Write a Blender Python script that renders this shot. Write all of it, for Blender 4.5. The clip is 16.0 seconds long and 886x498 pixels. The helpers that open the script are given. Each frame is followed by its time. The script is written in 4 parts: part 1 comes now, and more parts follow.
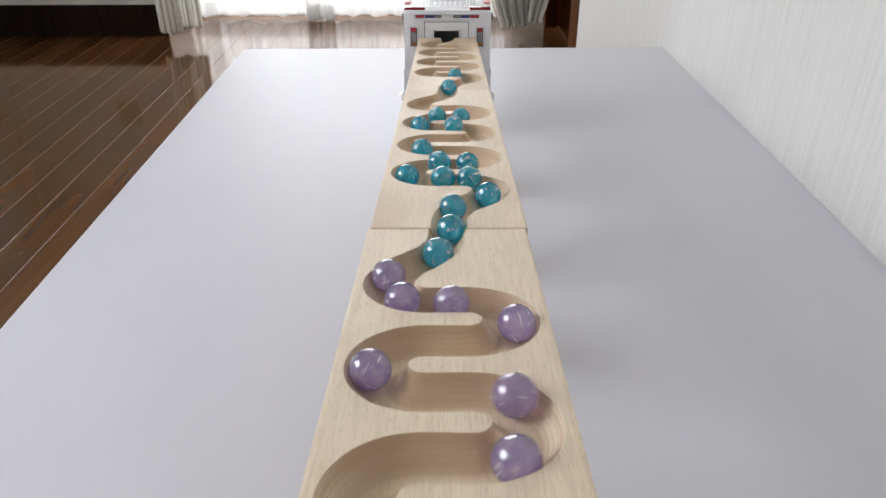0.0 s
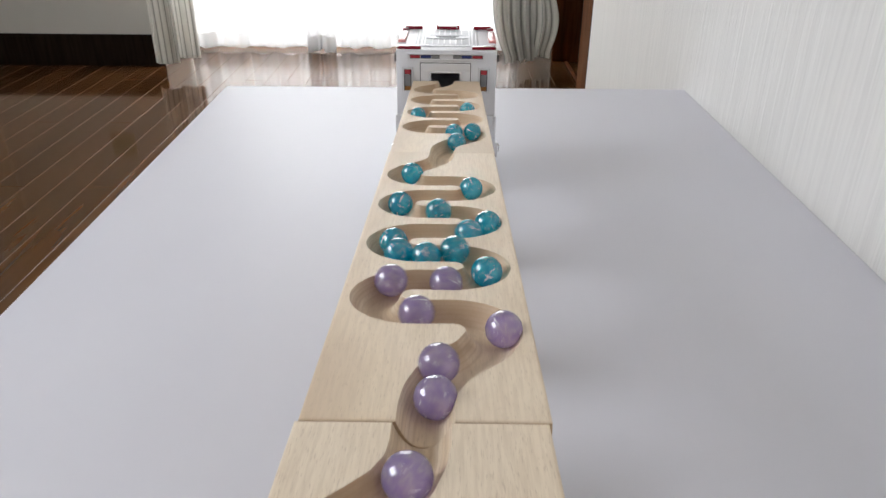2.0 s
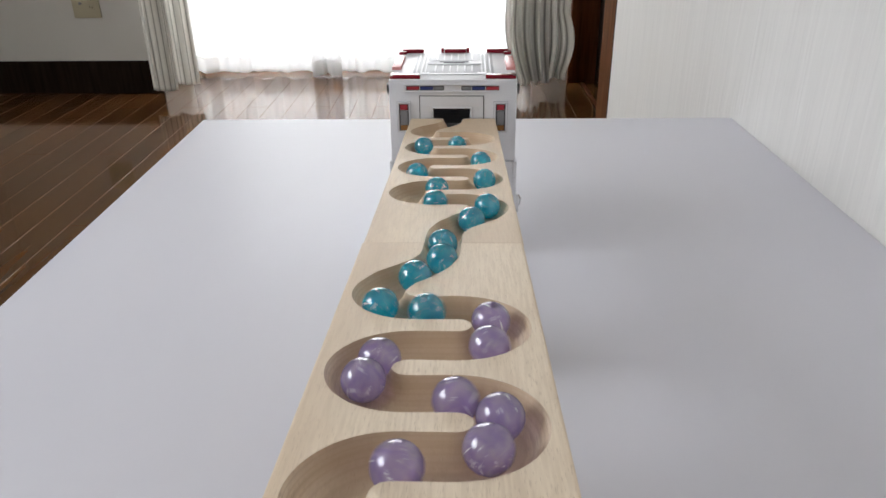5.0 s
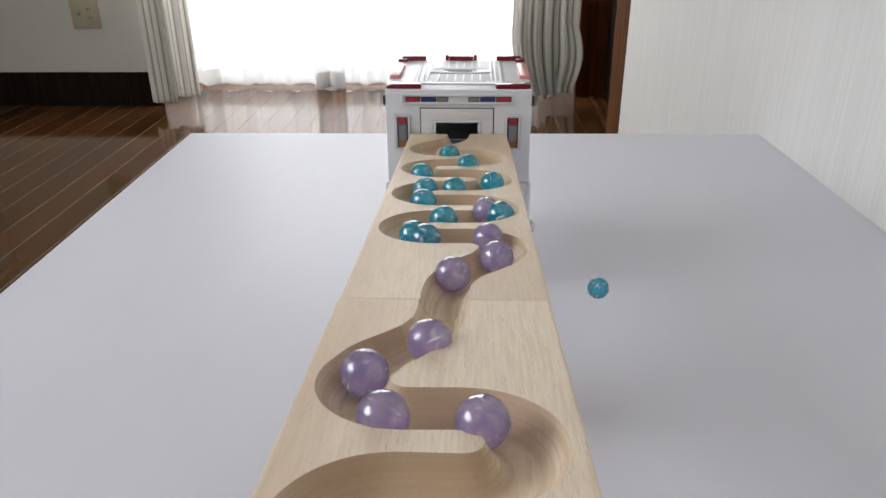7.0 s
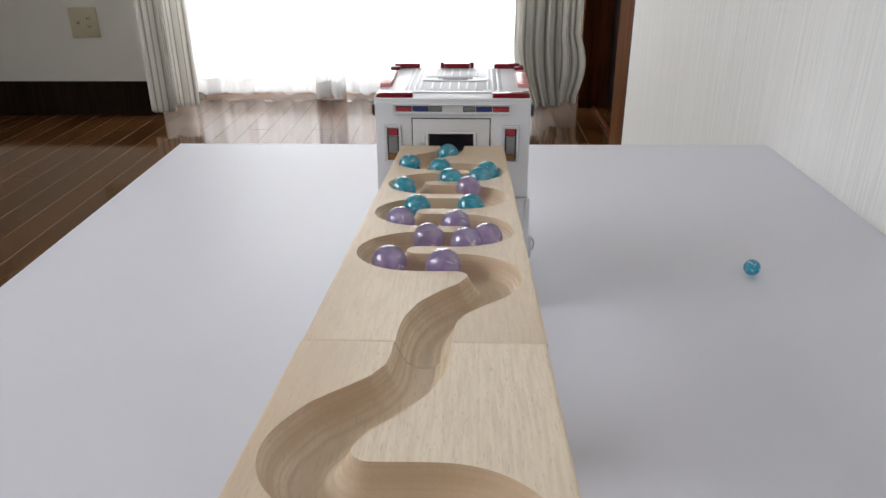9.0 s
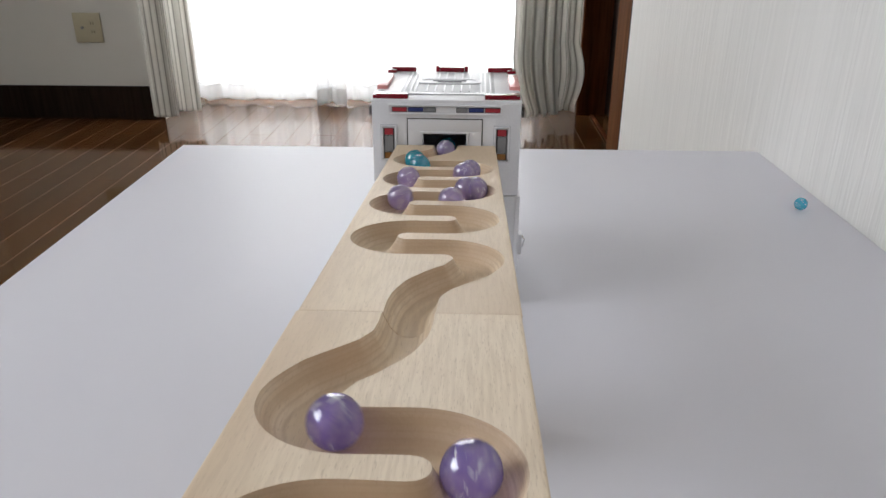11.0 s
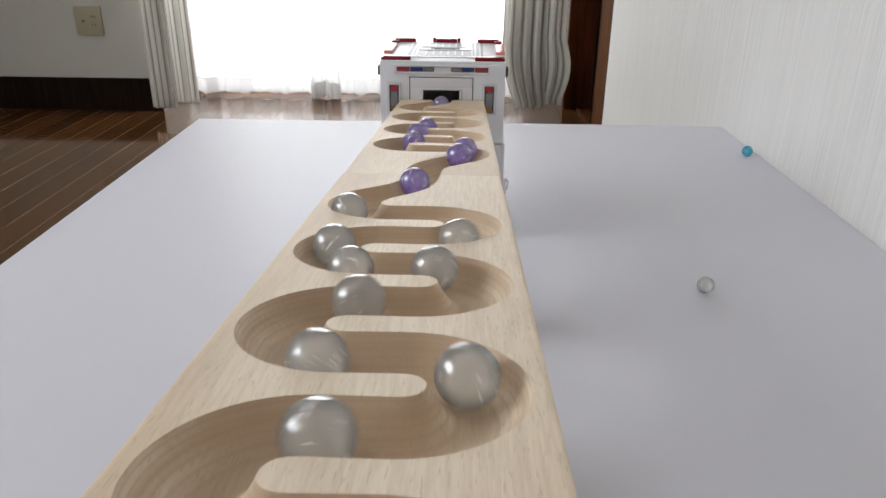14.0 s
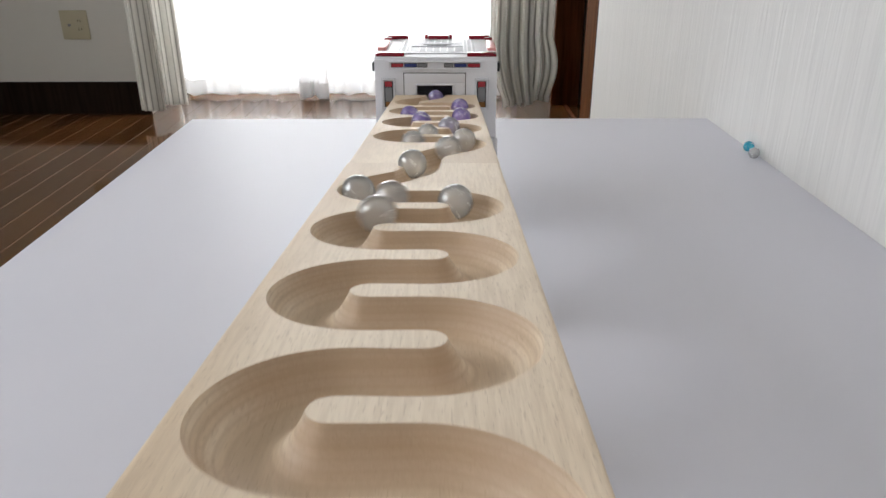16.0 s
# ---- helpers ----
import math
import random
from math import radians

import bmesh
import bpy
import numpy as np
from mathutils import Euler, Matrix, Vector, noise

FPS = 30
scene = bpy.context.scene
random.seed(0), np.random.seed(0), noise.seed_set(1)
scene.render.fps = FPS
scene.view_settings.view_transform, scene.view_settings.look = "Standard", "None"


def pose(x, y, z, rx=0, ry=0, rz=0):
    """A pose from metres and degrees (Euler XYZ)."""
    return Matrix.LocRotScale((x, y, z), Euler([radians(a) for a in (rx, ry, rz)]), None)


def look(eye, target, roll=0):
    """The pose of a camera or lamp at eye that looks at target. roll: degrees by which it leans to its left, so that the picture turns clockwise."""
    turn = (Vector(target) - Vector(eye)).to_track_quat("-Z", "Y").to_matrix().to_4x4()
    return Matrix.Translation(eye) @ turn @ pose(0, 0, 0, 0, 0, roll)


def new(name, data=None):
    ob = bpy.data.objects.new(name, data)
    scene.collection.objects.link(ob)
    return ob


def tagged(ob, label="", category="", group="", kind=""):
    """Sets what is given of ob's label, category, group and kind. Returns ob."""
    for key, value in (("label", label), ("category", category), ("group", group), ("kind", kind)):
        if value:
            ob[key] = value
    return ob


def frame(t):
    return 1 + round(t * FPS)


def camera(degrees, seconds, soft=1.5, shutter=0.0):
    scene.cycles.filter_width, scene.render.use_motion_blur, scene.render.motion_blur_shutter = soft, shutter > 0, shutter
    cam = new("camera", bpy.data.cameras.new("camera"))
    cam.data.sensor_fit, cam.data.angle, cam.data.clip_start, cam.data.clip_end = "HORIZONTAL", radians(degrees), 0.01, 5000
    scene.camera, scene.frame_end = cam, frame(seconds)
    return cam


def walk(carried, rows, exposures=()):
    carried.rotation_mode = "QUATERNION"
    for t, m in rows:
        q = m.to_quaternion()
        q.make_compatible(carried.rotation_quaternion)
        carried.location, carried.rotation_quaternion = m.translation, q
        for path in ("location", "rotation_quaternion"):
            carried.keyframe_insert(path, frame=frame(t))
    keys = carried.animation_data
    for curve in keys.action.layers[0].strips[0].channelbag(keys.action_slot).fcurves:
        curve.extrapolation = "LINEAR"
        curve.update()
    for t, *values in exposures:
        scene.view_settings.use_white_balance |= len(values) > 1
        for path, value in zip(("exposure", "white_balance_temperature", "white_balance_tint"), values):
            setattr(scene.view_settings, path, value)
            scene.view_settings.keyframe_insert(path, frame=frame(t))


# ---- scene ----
cam = camera(62.4, 16.0, 1.5, 0.35)
PATH = [
    (0, (0.0294, 0.1104, 0.8788), (0.0366, 1.8250, -0.1131), -0.15),
    (0.5, (0.0331, 0.1478, 0.8729), (0.0350, 1.8700, -0.1029), -0.13),
    (1, (0.0308, 0.1792, 0.8702), (0.0362, 1.9170, -0.0918), 0.07),
    (1.5, (0.0342, 0.2138, 0.8661), (0.0335, 1.9540, -0.0782), 0.03),
    (2, (0.0386, 0.2514, 0.8579), (0.0370, 2.0010, -0.0643), 0.47),
    (2.5, (0.0383, 0.2801, 0.8553), (0.0313, 2.0240, -0.0554), 0.14),
    (3, (0.0380, 0.3108, 0.8482), (0.0220, 2.0630, -0.0587), -0.03),
    (3.5, (0.0411, 0.3499, 0.8381), (0.0159, 2.1100, -0.0605), -0.25),
    (4, (0.0419, 0.3833, 0.8326), (0.0131, 2.1500, -0.0573), -0.41),
    (6.5, (0.0454, 0.5038, 0.8068), (-0.0034, 2.2890, -0.0455), -0.48),
    (7, (0.0428, 0.5206, 0.8014), (-0.0066, 2.3110, -0.0422), -0.38),
    (7.5, (0.0436, 0.5355, 0.7995), (-0.0107, 2.3290, -0.0414), -0.72),
    (8, (0.0462, 0.5455, 0.7963), (-0.0088, 2.3450, -0.0381), -0.59),
    (8.5, (0.0459, 0.5550, 0.7950), (-0.0097, 2.3560, -0.0304), -0.42),
    (9, (0.0489, 0.5576, 0.7923), (-0.0074, 2.3600, -0.0287), -0.33),
    (11.5, (0.0548, 0.5197, 0.7919), (0.0011, 2.3310, -0.0041), 0.27),
    (12, (0.0545, 0.5012, 0.7855), (0.0051, 2.3120, -0.0078), 0.29),
    (12.5, (0.0539, 0.4816, 0.7837), (0.0062, 2.2930, -0.0093), 0.48),
    (13, (0.0546, 0.4604, 0.7824), (0.0144, 2.2720, -0.0096), 0.76),
    (13.5, (0.0549, 0.4387, 0.7838), (0.0186, 2.2470, -0.0137), 0.52),
    (14, (0.0523, 0.4157, 0.7818), (0.0249, 2.2240, -0.0131), 0.66),
    (14.5, (0.0492, 0.3919, 0.7818), (0.0238, 2.1990, -0.0188), 0.21),
    (15, (0.0478, 0.3764, 0.7793), (0.0305, 2.1830, -0.0216), -0.01),
    (15.5, (0.0483, 0.3747, 0.7788), (0.0387, 2.1810, -0.0205), -0.04),
    (16, (0.0465, 0.3983, 0.7815), (0.0463, 2.2040, -0.0141), -0.09),
]
walk(cam, [(t, look(eye, target, roll)) for t, eye, target, roll in PATH], [(0, -0.24), (4, -0.36), (8.5, -0.44), (12, -0.45), (16, -0.40)])

# ---- daylight ----
world = bpy.data.worlds.new("sky")
scene.world = world
world.use_nodes = True
wn = world.node_tree
sky = wn.nodes.new("ShaderNodeTexSky")
sky.sky_type, sky.sun_disc = "NISHITA", False
sky.sun_elevation, sky.sun_rotation = radians(40), radians(-60)
wn.nodes["Background"].inputs["Strength"].default_value = 0.12
wn.links.new(sky.outputs[0], wn.nodes["Background"].inputs[0])


def area(name, m, sx, sy, watts, colour):
    lamp = bpy.data.lights.new(name, "AREA")
    lamp.shape, lamp.size, lamp.size_y, lamp.energy, lamp.color = "RECTANGLE", sx, sy, watts, colour
    ob = new(name, lamp)
    ob.matrix_world = m
    return ob


area("window_daylight", look((-0.40, 3.945, 1.22), (-0.40, 0.0, 1.17)), 1.45, 1.70, 24, (0.95, 0.97, 1.0))
# Unseen source, added for soft light and shadows from the upper left.
area("unseen_side_daylight", look((-2.11, 0.45, 1.80), (0.0, 0.45, 0.5)), 1.5, 0.95, 42, (0.93, 0.96, 1.0))
scene.view_settings.exposure = 0.0


# ---- materials ----
def mat(name, colour, rough=0.5, metal=0.0, **extra):
    m = bpy.data.materials.new(name)
    m.use_nodes = True
    b = m.node_tree.nodes["Principled BSDF"]
    b.inputs["Base Color"].default_value = (*colour, 1)
    b.inputs["Roughness"].default_value, b.inputs["Metallic"].default_value = rough, metal
    for k, v in extra.items():
        b.inputs[k.replace("_", " ")].default_value = v
    return m


def node(m, kind, **values):
    n = m.node_tree.nodes.new(kind)
    for k, v in values.items():
        n.inputs[k.replace("_", " ")].default_value = v
    return n


def link(m, a, b):
    m.node_tree.links.new(a, b)


def bsdf(m):
    return m.node_tree.nodes["Principled BSDF"]


def coords(m, scale, kind="Object"):
    c = m.node_tree.nodes.new("ShaderNodeTexCoord")
    mp = node(m, "ShaderNodeMapping", Scale=scale)
    link(m, c.outputs[kind], mp.inputs["Vector"])
    return mp.outputs[0]


def ramp(m, fac, stops):
    r = m.node_tree.nodes.new("ShaderNodeValToRGB")
    e = r.color_ramp.elements
    while len(e) < len(stops):
        e.new(0.5)
    for k, (p, c) in zip(e, stops):
        k.position, k.color = p, (*c, 1)
    link(m, fac, r.inputs[0])
    return r.outputs[0]


def mixed(m, fac, a, b, mode="MIX"):
    n = m.node_tree.nodes.new("ShaderNodeMix")
    n.data_type, n.blend_type = "RGBA", mode
    for sock, v in ((n.inputs[0], fac), (n.inputs[6], a), (n.inputs[7], b)):
        if isinstance(v, (int, float)):
            sock.default_value = v
        elif isinstance(v, tuple):
            sock.default_value = (*v, 1)
        else:
            link(m, v, sock)
    return n.outputs[2]


def bump(m, height, strength, distance):
    n = node(m, "ShaderNodeBump", Strength=strength, Distance=distance)
    link(m, height, n.inputs["Height"])
    link(m, n.outputs[0], bsdf(m).inputs["Normal"])


def beech():
    m = mat("beech_wood", (0.62, 0.5, 0.36), 0.55)
    rnd = m.node_tree.nodes.new("ShaderNodeObjectInfo").outputs["Random"]
    c = m.node_tree.nodes.new("ShaderNodeTexCoord")
    shift = node(m, "ShaderNodeVectorMath")
    shift.operation = "ADD"
    comb = node(m, "ShaderNodeCombineXYZ")
    mul = node(m, "ShaderNodeMath")
    mul.operation = "MULTIPLY"
    mul.inputs[1].default_value = 3.0
    link(m, rnd, mul.inputs[0])
    for i in range(3):
        link(m, mul.outputs[0], comb.inputs[i])
    link(m, c.outputs["Object"], shift.inputs[0])
    link(m, comb.outputs[0], shift.inputs[1])

    def mapped(scale, rot=(0, 0, 0)):
        mp = node(m, "ShaderNodeMapping", Scale=scale, Rotation=rot)
        link(m, shift.outputs[0], mp.inputs["Vector"])
        return mp.outputs[0]
    broad = node(m, "ShaderNodeTexNoise", Scale=1.0, Detail=3.0, Distortion=0.6)
    link(m, mapped((38, 5, 60)), broad.inputs["Vector"])
    fine = node(m, "ShaderNodeTexNoise", Scale=1.0, Detail=2.0, Roughness=0.6)
    link(m, mapped((900, 60, 900)), fine.inputs["Vector"])
    fleck = node(m, "ShaderNodeTexNoise", Scale=1.0, Detail=1.0)
    link(m, mapped((2600, 280, 900), (0, 0, 0.03)), fleck.inputs["Vector"])
    rings = m.node_tree.nodes.new("ShaderNodeTexWave")
    rings.bands_direction = "Z"
    rings.inputs["Scale"].default_value, rings.inputs["Distortion"].default_value = 1.0, 6.0
    rings.inputs["Detail"].default_value, rings.inputs["Detail Scale"].default_value = 2.0, 0.7
    link(m, mapped((9, 3, 55), (0.05, 0.12, 0)), rings.inputs["Vector"])
    base = ramp(m, broad.outputs[0], [(0.3, (0.68, 0.535, 0.375)), (0.55, (0.745, 0.605, 0.435)), (0.75, (0.77, 0.635, 0.47))])
    base = mixed(m, ramp(m, rings.outputs[0], [(0.35, (0, 0, 0)), (1.0, (0.75, 0.75, 0.75))]), base, (0.80, 0.68, 0.53))
    base = mixed(m, ramp(m, rings.outputs[0], [(0.0, (0.45, 0.45, 0.45)), (0.22, (0, 0, 0))]), base, (0.52, 0.385, 0.26))
    base = mixed(m, ramp(m, fine.outputs[0], [(0.35, (0.28, 0.28, 0.28)), (0.6, (0, 0, 0))]), base, (0.5, 0.37, 0.25))
    base = mixed(m, ramp(m, fleck.outputs[0], [(0.29, (0.30, 0.30, 0.30)), (0.38, (0, 0, 0))]), base, (0.36, 0.24, 0.15))
    growth = m.node_tree.nodes.new("ShaderNodeTexWave")
    growth.bands_direction = "Z"
    growth.inputs["Scale"].default_value, growth.inputs["Distortion"].default_value = 1.0, 5.0
    growth.inputs["Detail"].default_value, growth.inputs["Detail Scale"].default_value = 2.0, 0.6
    link(m, mapped((14, 4, 210), (0.03, 0.10, 0)), growth.inputs["Vector"])
    base = mixed(m, ramp(m, growth.outputs[0], [(0.0, (0.46, 0.46, 0.46)), (0.45, (0, 0, 0))]), base, (0.54, 0.40, 0.27))
    # Cut faces across the grain: browner end grain, with the grooves' shade painted in.
    sep = m.node_tree.nodes.new("ShaderNodeSeparateXYZ")
    link(m, c.outputs["Normal"], sep.inputs[0])
    cross = node(m, "ShaderNodeMath")
    cross.operation = "ABSOLUTE"
    link(m, sep.outputs[1], cross.inputs[0])
    base = mixed(m, ramp(m, cross.outputs[0], [(0.10, (0, 0, 0)), (0.6, (0.75, 0.75, 0.75))]), base, (0.50, 0.34, 0.21))
    link(m, base, bsdf(m).inputs["Base Color"])
    bump(m, fine.outputs[0], 0.25, 0.0004)
    return m


def floorwood():
    m = mat("floor_wood", (0.1, 0.05, 0.03), 0.12, 0.0, Specular_IOR_Level=0.42)
    rnd = m.node_tree.nodes.new("ShaderNodeObjectInfo").outputs["Random"]
    n1 = node(m, "ShaderNodeTexNoise", Scale=1.0, Detail=4.0, Distortion=0.8)
    link(m, coords(m, (26, 1.6, 26)), n1.inputs["Vector"])
    n2 = node(m, "ShaderNodeTexNoise", Scale=1.0, Detail=2.0)
    link(m, coords(m, (7, 1.6, 7)), n2.inputs["Vector"])
    base = ramp(m, n1.outputs[0], [(0.25, (0.066, 0.027, 0.009)), (0.55, (0.105, 0.044, 0.014)), (0.85, (0.145, 0.063, 0.021))])
    tone = ramp(m, rnd, [(0.0, (0.75, 0.75, 0.75)), (1.0, (1.15, 1.12, 1.1))])
    base = mixed(m, 1.0, base, tone, "MULTIPLY")
    base = mixed(m, ramp(m, n2.outputs[0], [(0.4, (0, 0, 0)), (0.75, (0.4, 0.4, 0.4))]), base, (0.125, 0.058, 0.021))
    link(m, base, bsdf(m).inputs["Base Color"])
    link(m, ramp(m, n2.outputs[0], [(0.3, (0.07, 0.07, 0.07)), (0.8, (0.13, 0.13, 0.13))]), bsdf(m).inputs["Roughness"])
    bump(m, n1.outputs[0], 0.008, 0.001)
    return m


def wallpaper(name, colour, relief=0.6, fine=120, tall=5):
    m = mat(name, colour, 0.8)
    n = node(m, "ShaderNodeTexNoise", Scale=1.0, Detail=4.0, Roughness=0.6, Distortion=0.3)
    link(m, coords(m, (fine, fine, tall)), n.inputs["Vector"])
    b = node(m, "ShaderNodeTexNoise", Scale=3.0, Detail=2.0)
    c = mixed(m, ramp(m, n.outputs[0], [(0.35, (0.75 * relief,) * 3), (0.62, (0, 0, 0))]), colour, tuple(0.86 * k for k in colour))
    c = mixed(m, ramp(m, b.outputs[0], [(0.4, (0.15, 0.15, 0.15)), (0.7, (0, 0, 0))]), c, (0.7, 0.68, 0.64))
    link(m, c, bsdf(m).inputs["Base Color"])
    bump(m, n.outputs[0], relief, 0.003)
    return m


def laminate():
    m = mat("white_laminate", (0.72, 0.72, 0.76), 0.46, 0.0, Specular_IOR_Level=0.16)
    n = node(m, "ShaderNodeTexNoise", Scale=4.0, Detail=3.0)
    f = node(m, "ShaderNodeTexNoise", Scale=900.0, Detail=1.0)
    link(m, ramp(m, n.outputs[0], [(0.3, (0.655, 0.65, 0.705)), (0.7, (0.69, 0.685, 0.735))]), bsdf(m).inputs["Base Color"])
    link(m, ramp(m, n.outputs[0], [(0.3, (0.43, 0.43, 0.43)), (0.7, (0.52, 0.52, 0.52))]), bsdf(m).inputs["Roughness"])
    bump(m, f.outputs[0], 0.06, 0.0003)
    return m


def plastic(name, colour, rough=0.35):
    m = mat(name, colour, rough)
    n = node(m, "ShaderNodeTexNoise", Scale=60.0, Detail=3.0)
    link(m, ramp(m, n.outputs[0], [(0.3, tuple(0.94 * k for k in colour)), (0.7, colour)]), bsdf(m).inputs["Base Color"])
    link(m, ramp(m, n.outputs[0], [(0.3, (rough - 0.06,) * 3), (0.7, (rough + 0.08,) * 3)]), bsdf(m).inputs["Roughness"])
    return m


def cloth(name, stripes):
    m = mat(name, (0.6, 0.58, 0.53), 0.9)
    uv = coords(m, (1, 1, 1), "UV")
    w = m.node_tree.nodes.new("ShaderNodeTexWave")
    w.inputs["Scale"].default_value, w.inputs["Distortion"].default_value = stripes, 0.0
    link(m, uv, w.inputs["Vector"])
    n = node(m, "ShaderNodeTexNoise", Scale=400.0, Detail=2.0)
    c = ramp(m, w.outputs[0], [(0.0, (0.36, 0.35, 0.32)), (0.14, (0.80, 0.79, 0.75)), (1.0, (0.86, 0.85, 0.81))])
    c = mixed(m, ramp(m, n.outputs[0], [(0.35, (0.2, 0.2, 0.2)), (0.65, (0, 0, 0))]), c, (0.55, 0.53, 0.5))
    link(m, c, bsdf(m).inputs["Base Color"])
    bump(m, n.outputs[0], 0.3, 0.001)
    tr = node(m, "ShaderNodeBsdfTranslucent")
    link(m, c, tr.inputs[0])
    mx = node(m, "ShaderNodeMixShader", Fac=0.5)
    out = m.node_tree.nodes["Material Output"]
    link(m, bsdf(m).outputs[0], mx.inputs[1])
    link(m, tr.outputs[0], mx.inputs[2])
    link(m, mx.outputs[0], out.inputs[0])
    return m


def sheer_cloth(name, open_weave):
    m = mat(name, (0.9, 0.9, 0.9), 0.9)
    tr = node(m, "ShaderNodeBsdfTranslucent", Color=(0.95, 0.95, 0.95, 1))
    tp = node(m, "ShaderNodeBsdfTransparent", Color=(1, 1, 1, 1))
    n = node(m, "ShaderNodeTexNoise", Scale=700.0, Detail=1.0)
    bump(m, n.outputs[0], 0.2, 0.0005)
    a = node(m, "ShaderNodeMixShader", Fac=0.62)
    b = node(m, "ShaderNodeMixShader", Fac=open_weave)
    link(m, bsdf(m).outputs[0], a.inputs[1])
    link(m, tr.outputs[0], a.inputs[2])
    link(m, a.outputs[0], b.inputs[1])
    link(m, tp.outputs[0], b.inputs[2])
    link(m, b.outputs[0], m.node_tree.nodes["Material Output"].inputs[0])
    return m


def crackle(name, deep, tint, clear):
    """Cracked coloured glass: a smooth clear skin over a body half refracting, half glowing with scattered light."""
    m = mat(name, tint, 0.1)
    nt = m.node_tree
    nt.nodes.remove(bsdf(m))
    at = coords(m, (1, 1, 1))
    wob = node(m, "ShaderNodeTexNoise", Scale=160.0, Detail=2.0)
    link(m, at, wob.inputs["Vector"])
    bent = node(m, "ShaderNodeVectorMath")
    bent.operation = "MULTIPLY_ADD"
    bent.inputs[1].default_value = (0.008, 0.008, 0.008)
    link(m, wob.outputs[1], bent.inputs[0])
    link(m, at, bent.inputs[2])
    cloud = node(m, "ShaderNodeTexNoise", Scale=230.0, Detail=3.0, Distortion=0.8)
    link(m, at, cloud.inputs["Vector"])
    shard = node(m, "ShaderNodeTexVoronoi", Scale=260.0)
    link(m, bent.outputs[0], shard.inputs["Vector"])
    edge = node(m, "ShaderNodeTexVoronoi", Scale=260.0)
    edge.feature = "DISTANCE_TO_EDGE"
    link(m, bent.outputs[0], edge.inputs["Vector"])
    body = ramp(m, cloud.outputs[0], [(0.36, deep), (0.62, tint)])
    # pale lines along the cracks paint their white glints into the body colour
    glint_veins = mixed(m, 1.0, ramp(m, edge.outputs[0], [(0.0, (0.8, 0.8, 0.8)), (0.05, (0, 0, 0))]), ramp(m, cloud.outputs[0], [(0.5, (0, 0, 0)), (0.6, (1, 1, 1))]), "MULTIPLY")
    body = mixed(m, glint_veins, body, tuple(min(1.0, 0.55 + 0.5 * k) for k in tint))
    relief = node(m, "ShaderNodeBump", Strength=0.9, Distance=0.0016)
    link(m, shard.outputs["Color"], relief.inputs["Height"])
    inside = node(m, "ShaderNodeBsdfRefraction", Roughness=0.05, IOR=1.22)
    link(m, relief.outputs[0], inside.inputs["Normal"])
    link(m, mixed(m, 0.15, tint, (1.0, 1.0, 1.0)), inside.inputs["Color"])
    through_ = node(m, "ShaderNodeBsdfTransparent", Color=(*[0.15 + 0.85 * k for k in tint], 1))
    scatter = node(m, "ShaderNodeBsdfDiffuse", Roughness=0.3)
    glow = node(m, "ShaderNodeBsdfTranslucent")
    link(m, body, scatter.inputs["Color"])
    link(m, body, glow.inputs["Color"])

    def blend(fac, a, b):
        n = m.node_tree.nodes.new("ShaderNodeMixShader")
        if isinstance(fac, float):
            n.inputs[0].default_value = fac
        else:
            link(m, fac, n.inputs[0])
        link(m, a, n.inputs[1])
        link(m, b, n.inputs[2])
        return n.outputs[0]
    milky = blend(0.65, scatter.outputs[0], glow.outputs[0])
    glass = blend(0.65, inside.outputs[0], through_.outputs[0])
    facet = node(m, "ShaderNodeBsdfGlossy", Roughness=0.1)
    link(m, relief.outputs[0], facet.inputs["Normal"])
    core = blend(0.10, blend(clear, milky, glass), facet.outputs[0])
    skin = node(m, "ShaderNodeBsdfGlossy", Roughness=0.04)
    fr = node(m, "ShaderNodeFresnel", IOR=1.5)
    link(m, blend(fr.outputs[0], core, skin.outputs[0]), nt.nodes["Material Output"].inputs[0])
    return m


BEECH, FLOORWOOD, WALL, LAM = beech(), floorwood(), wallpaper("ribbed_wallpaper", (0.78, 0.77, 0.745)), laminate()
PLASTER = wallpaper("plain_wallpaper", (0.69, 0.675, 0.63), 0.08, 150, 150)
WHITE, GREY = plastic("white_plastic", (0.80, 0.80, 0.83), 0.33), plastic("grey_plastic", (0.52, 0.52, 0.55), 0.4)
RED, BLUE = mat("clear_red_plastic", (0.20, 0.004, 0.014), 0.12), plastic("blue_sticker", (0.03, 0.05, 0.2), 0.3)
PINK, AMBER = plastic("pink_plastic", (0.72, 0.30, 0.29), 0.25), plastic("amber_sticker", (0.30, 0.13, 0.03), 0.3)
REDS, SILVER = plastic("red_sticker", (0.42, 0.03, 0.045), 0.3), plastic("silver_sticker", (0.24, 0.24, 0.25), 0.3)
BLACK, CHROME = plastic("black_plastic", (0.012, 0.012, 0.014), 0.45), mat("chrome", (0.75, 0.75, 0.77), 0.12, 1.0)
DARKWOOD, REDWOOD = mat("dark_brown_wood", (0.03, 0.013, 0.008), 0.6, 0.0, Specular_IOR_Level=0.05), mat("red_brown_wood", (0.17, 0.06, 0.028), 0.6, 0.0, Specular_IOR_Level=0.04)
# Red-brown wood again, lighter: the jamb's light is put into the colour.
LITWOOD = mat("lit_brown_wood", (0.2, 0.09, 0.04), 0.7, 0.0, Specular_IOR_Level=0.01)
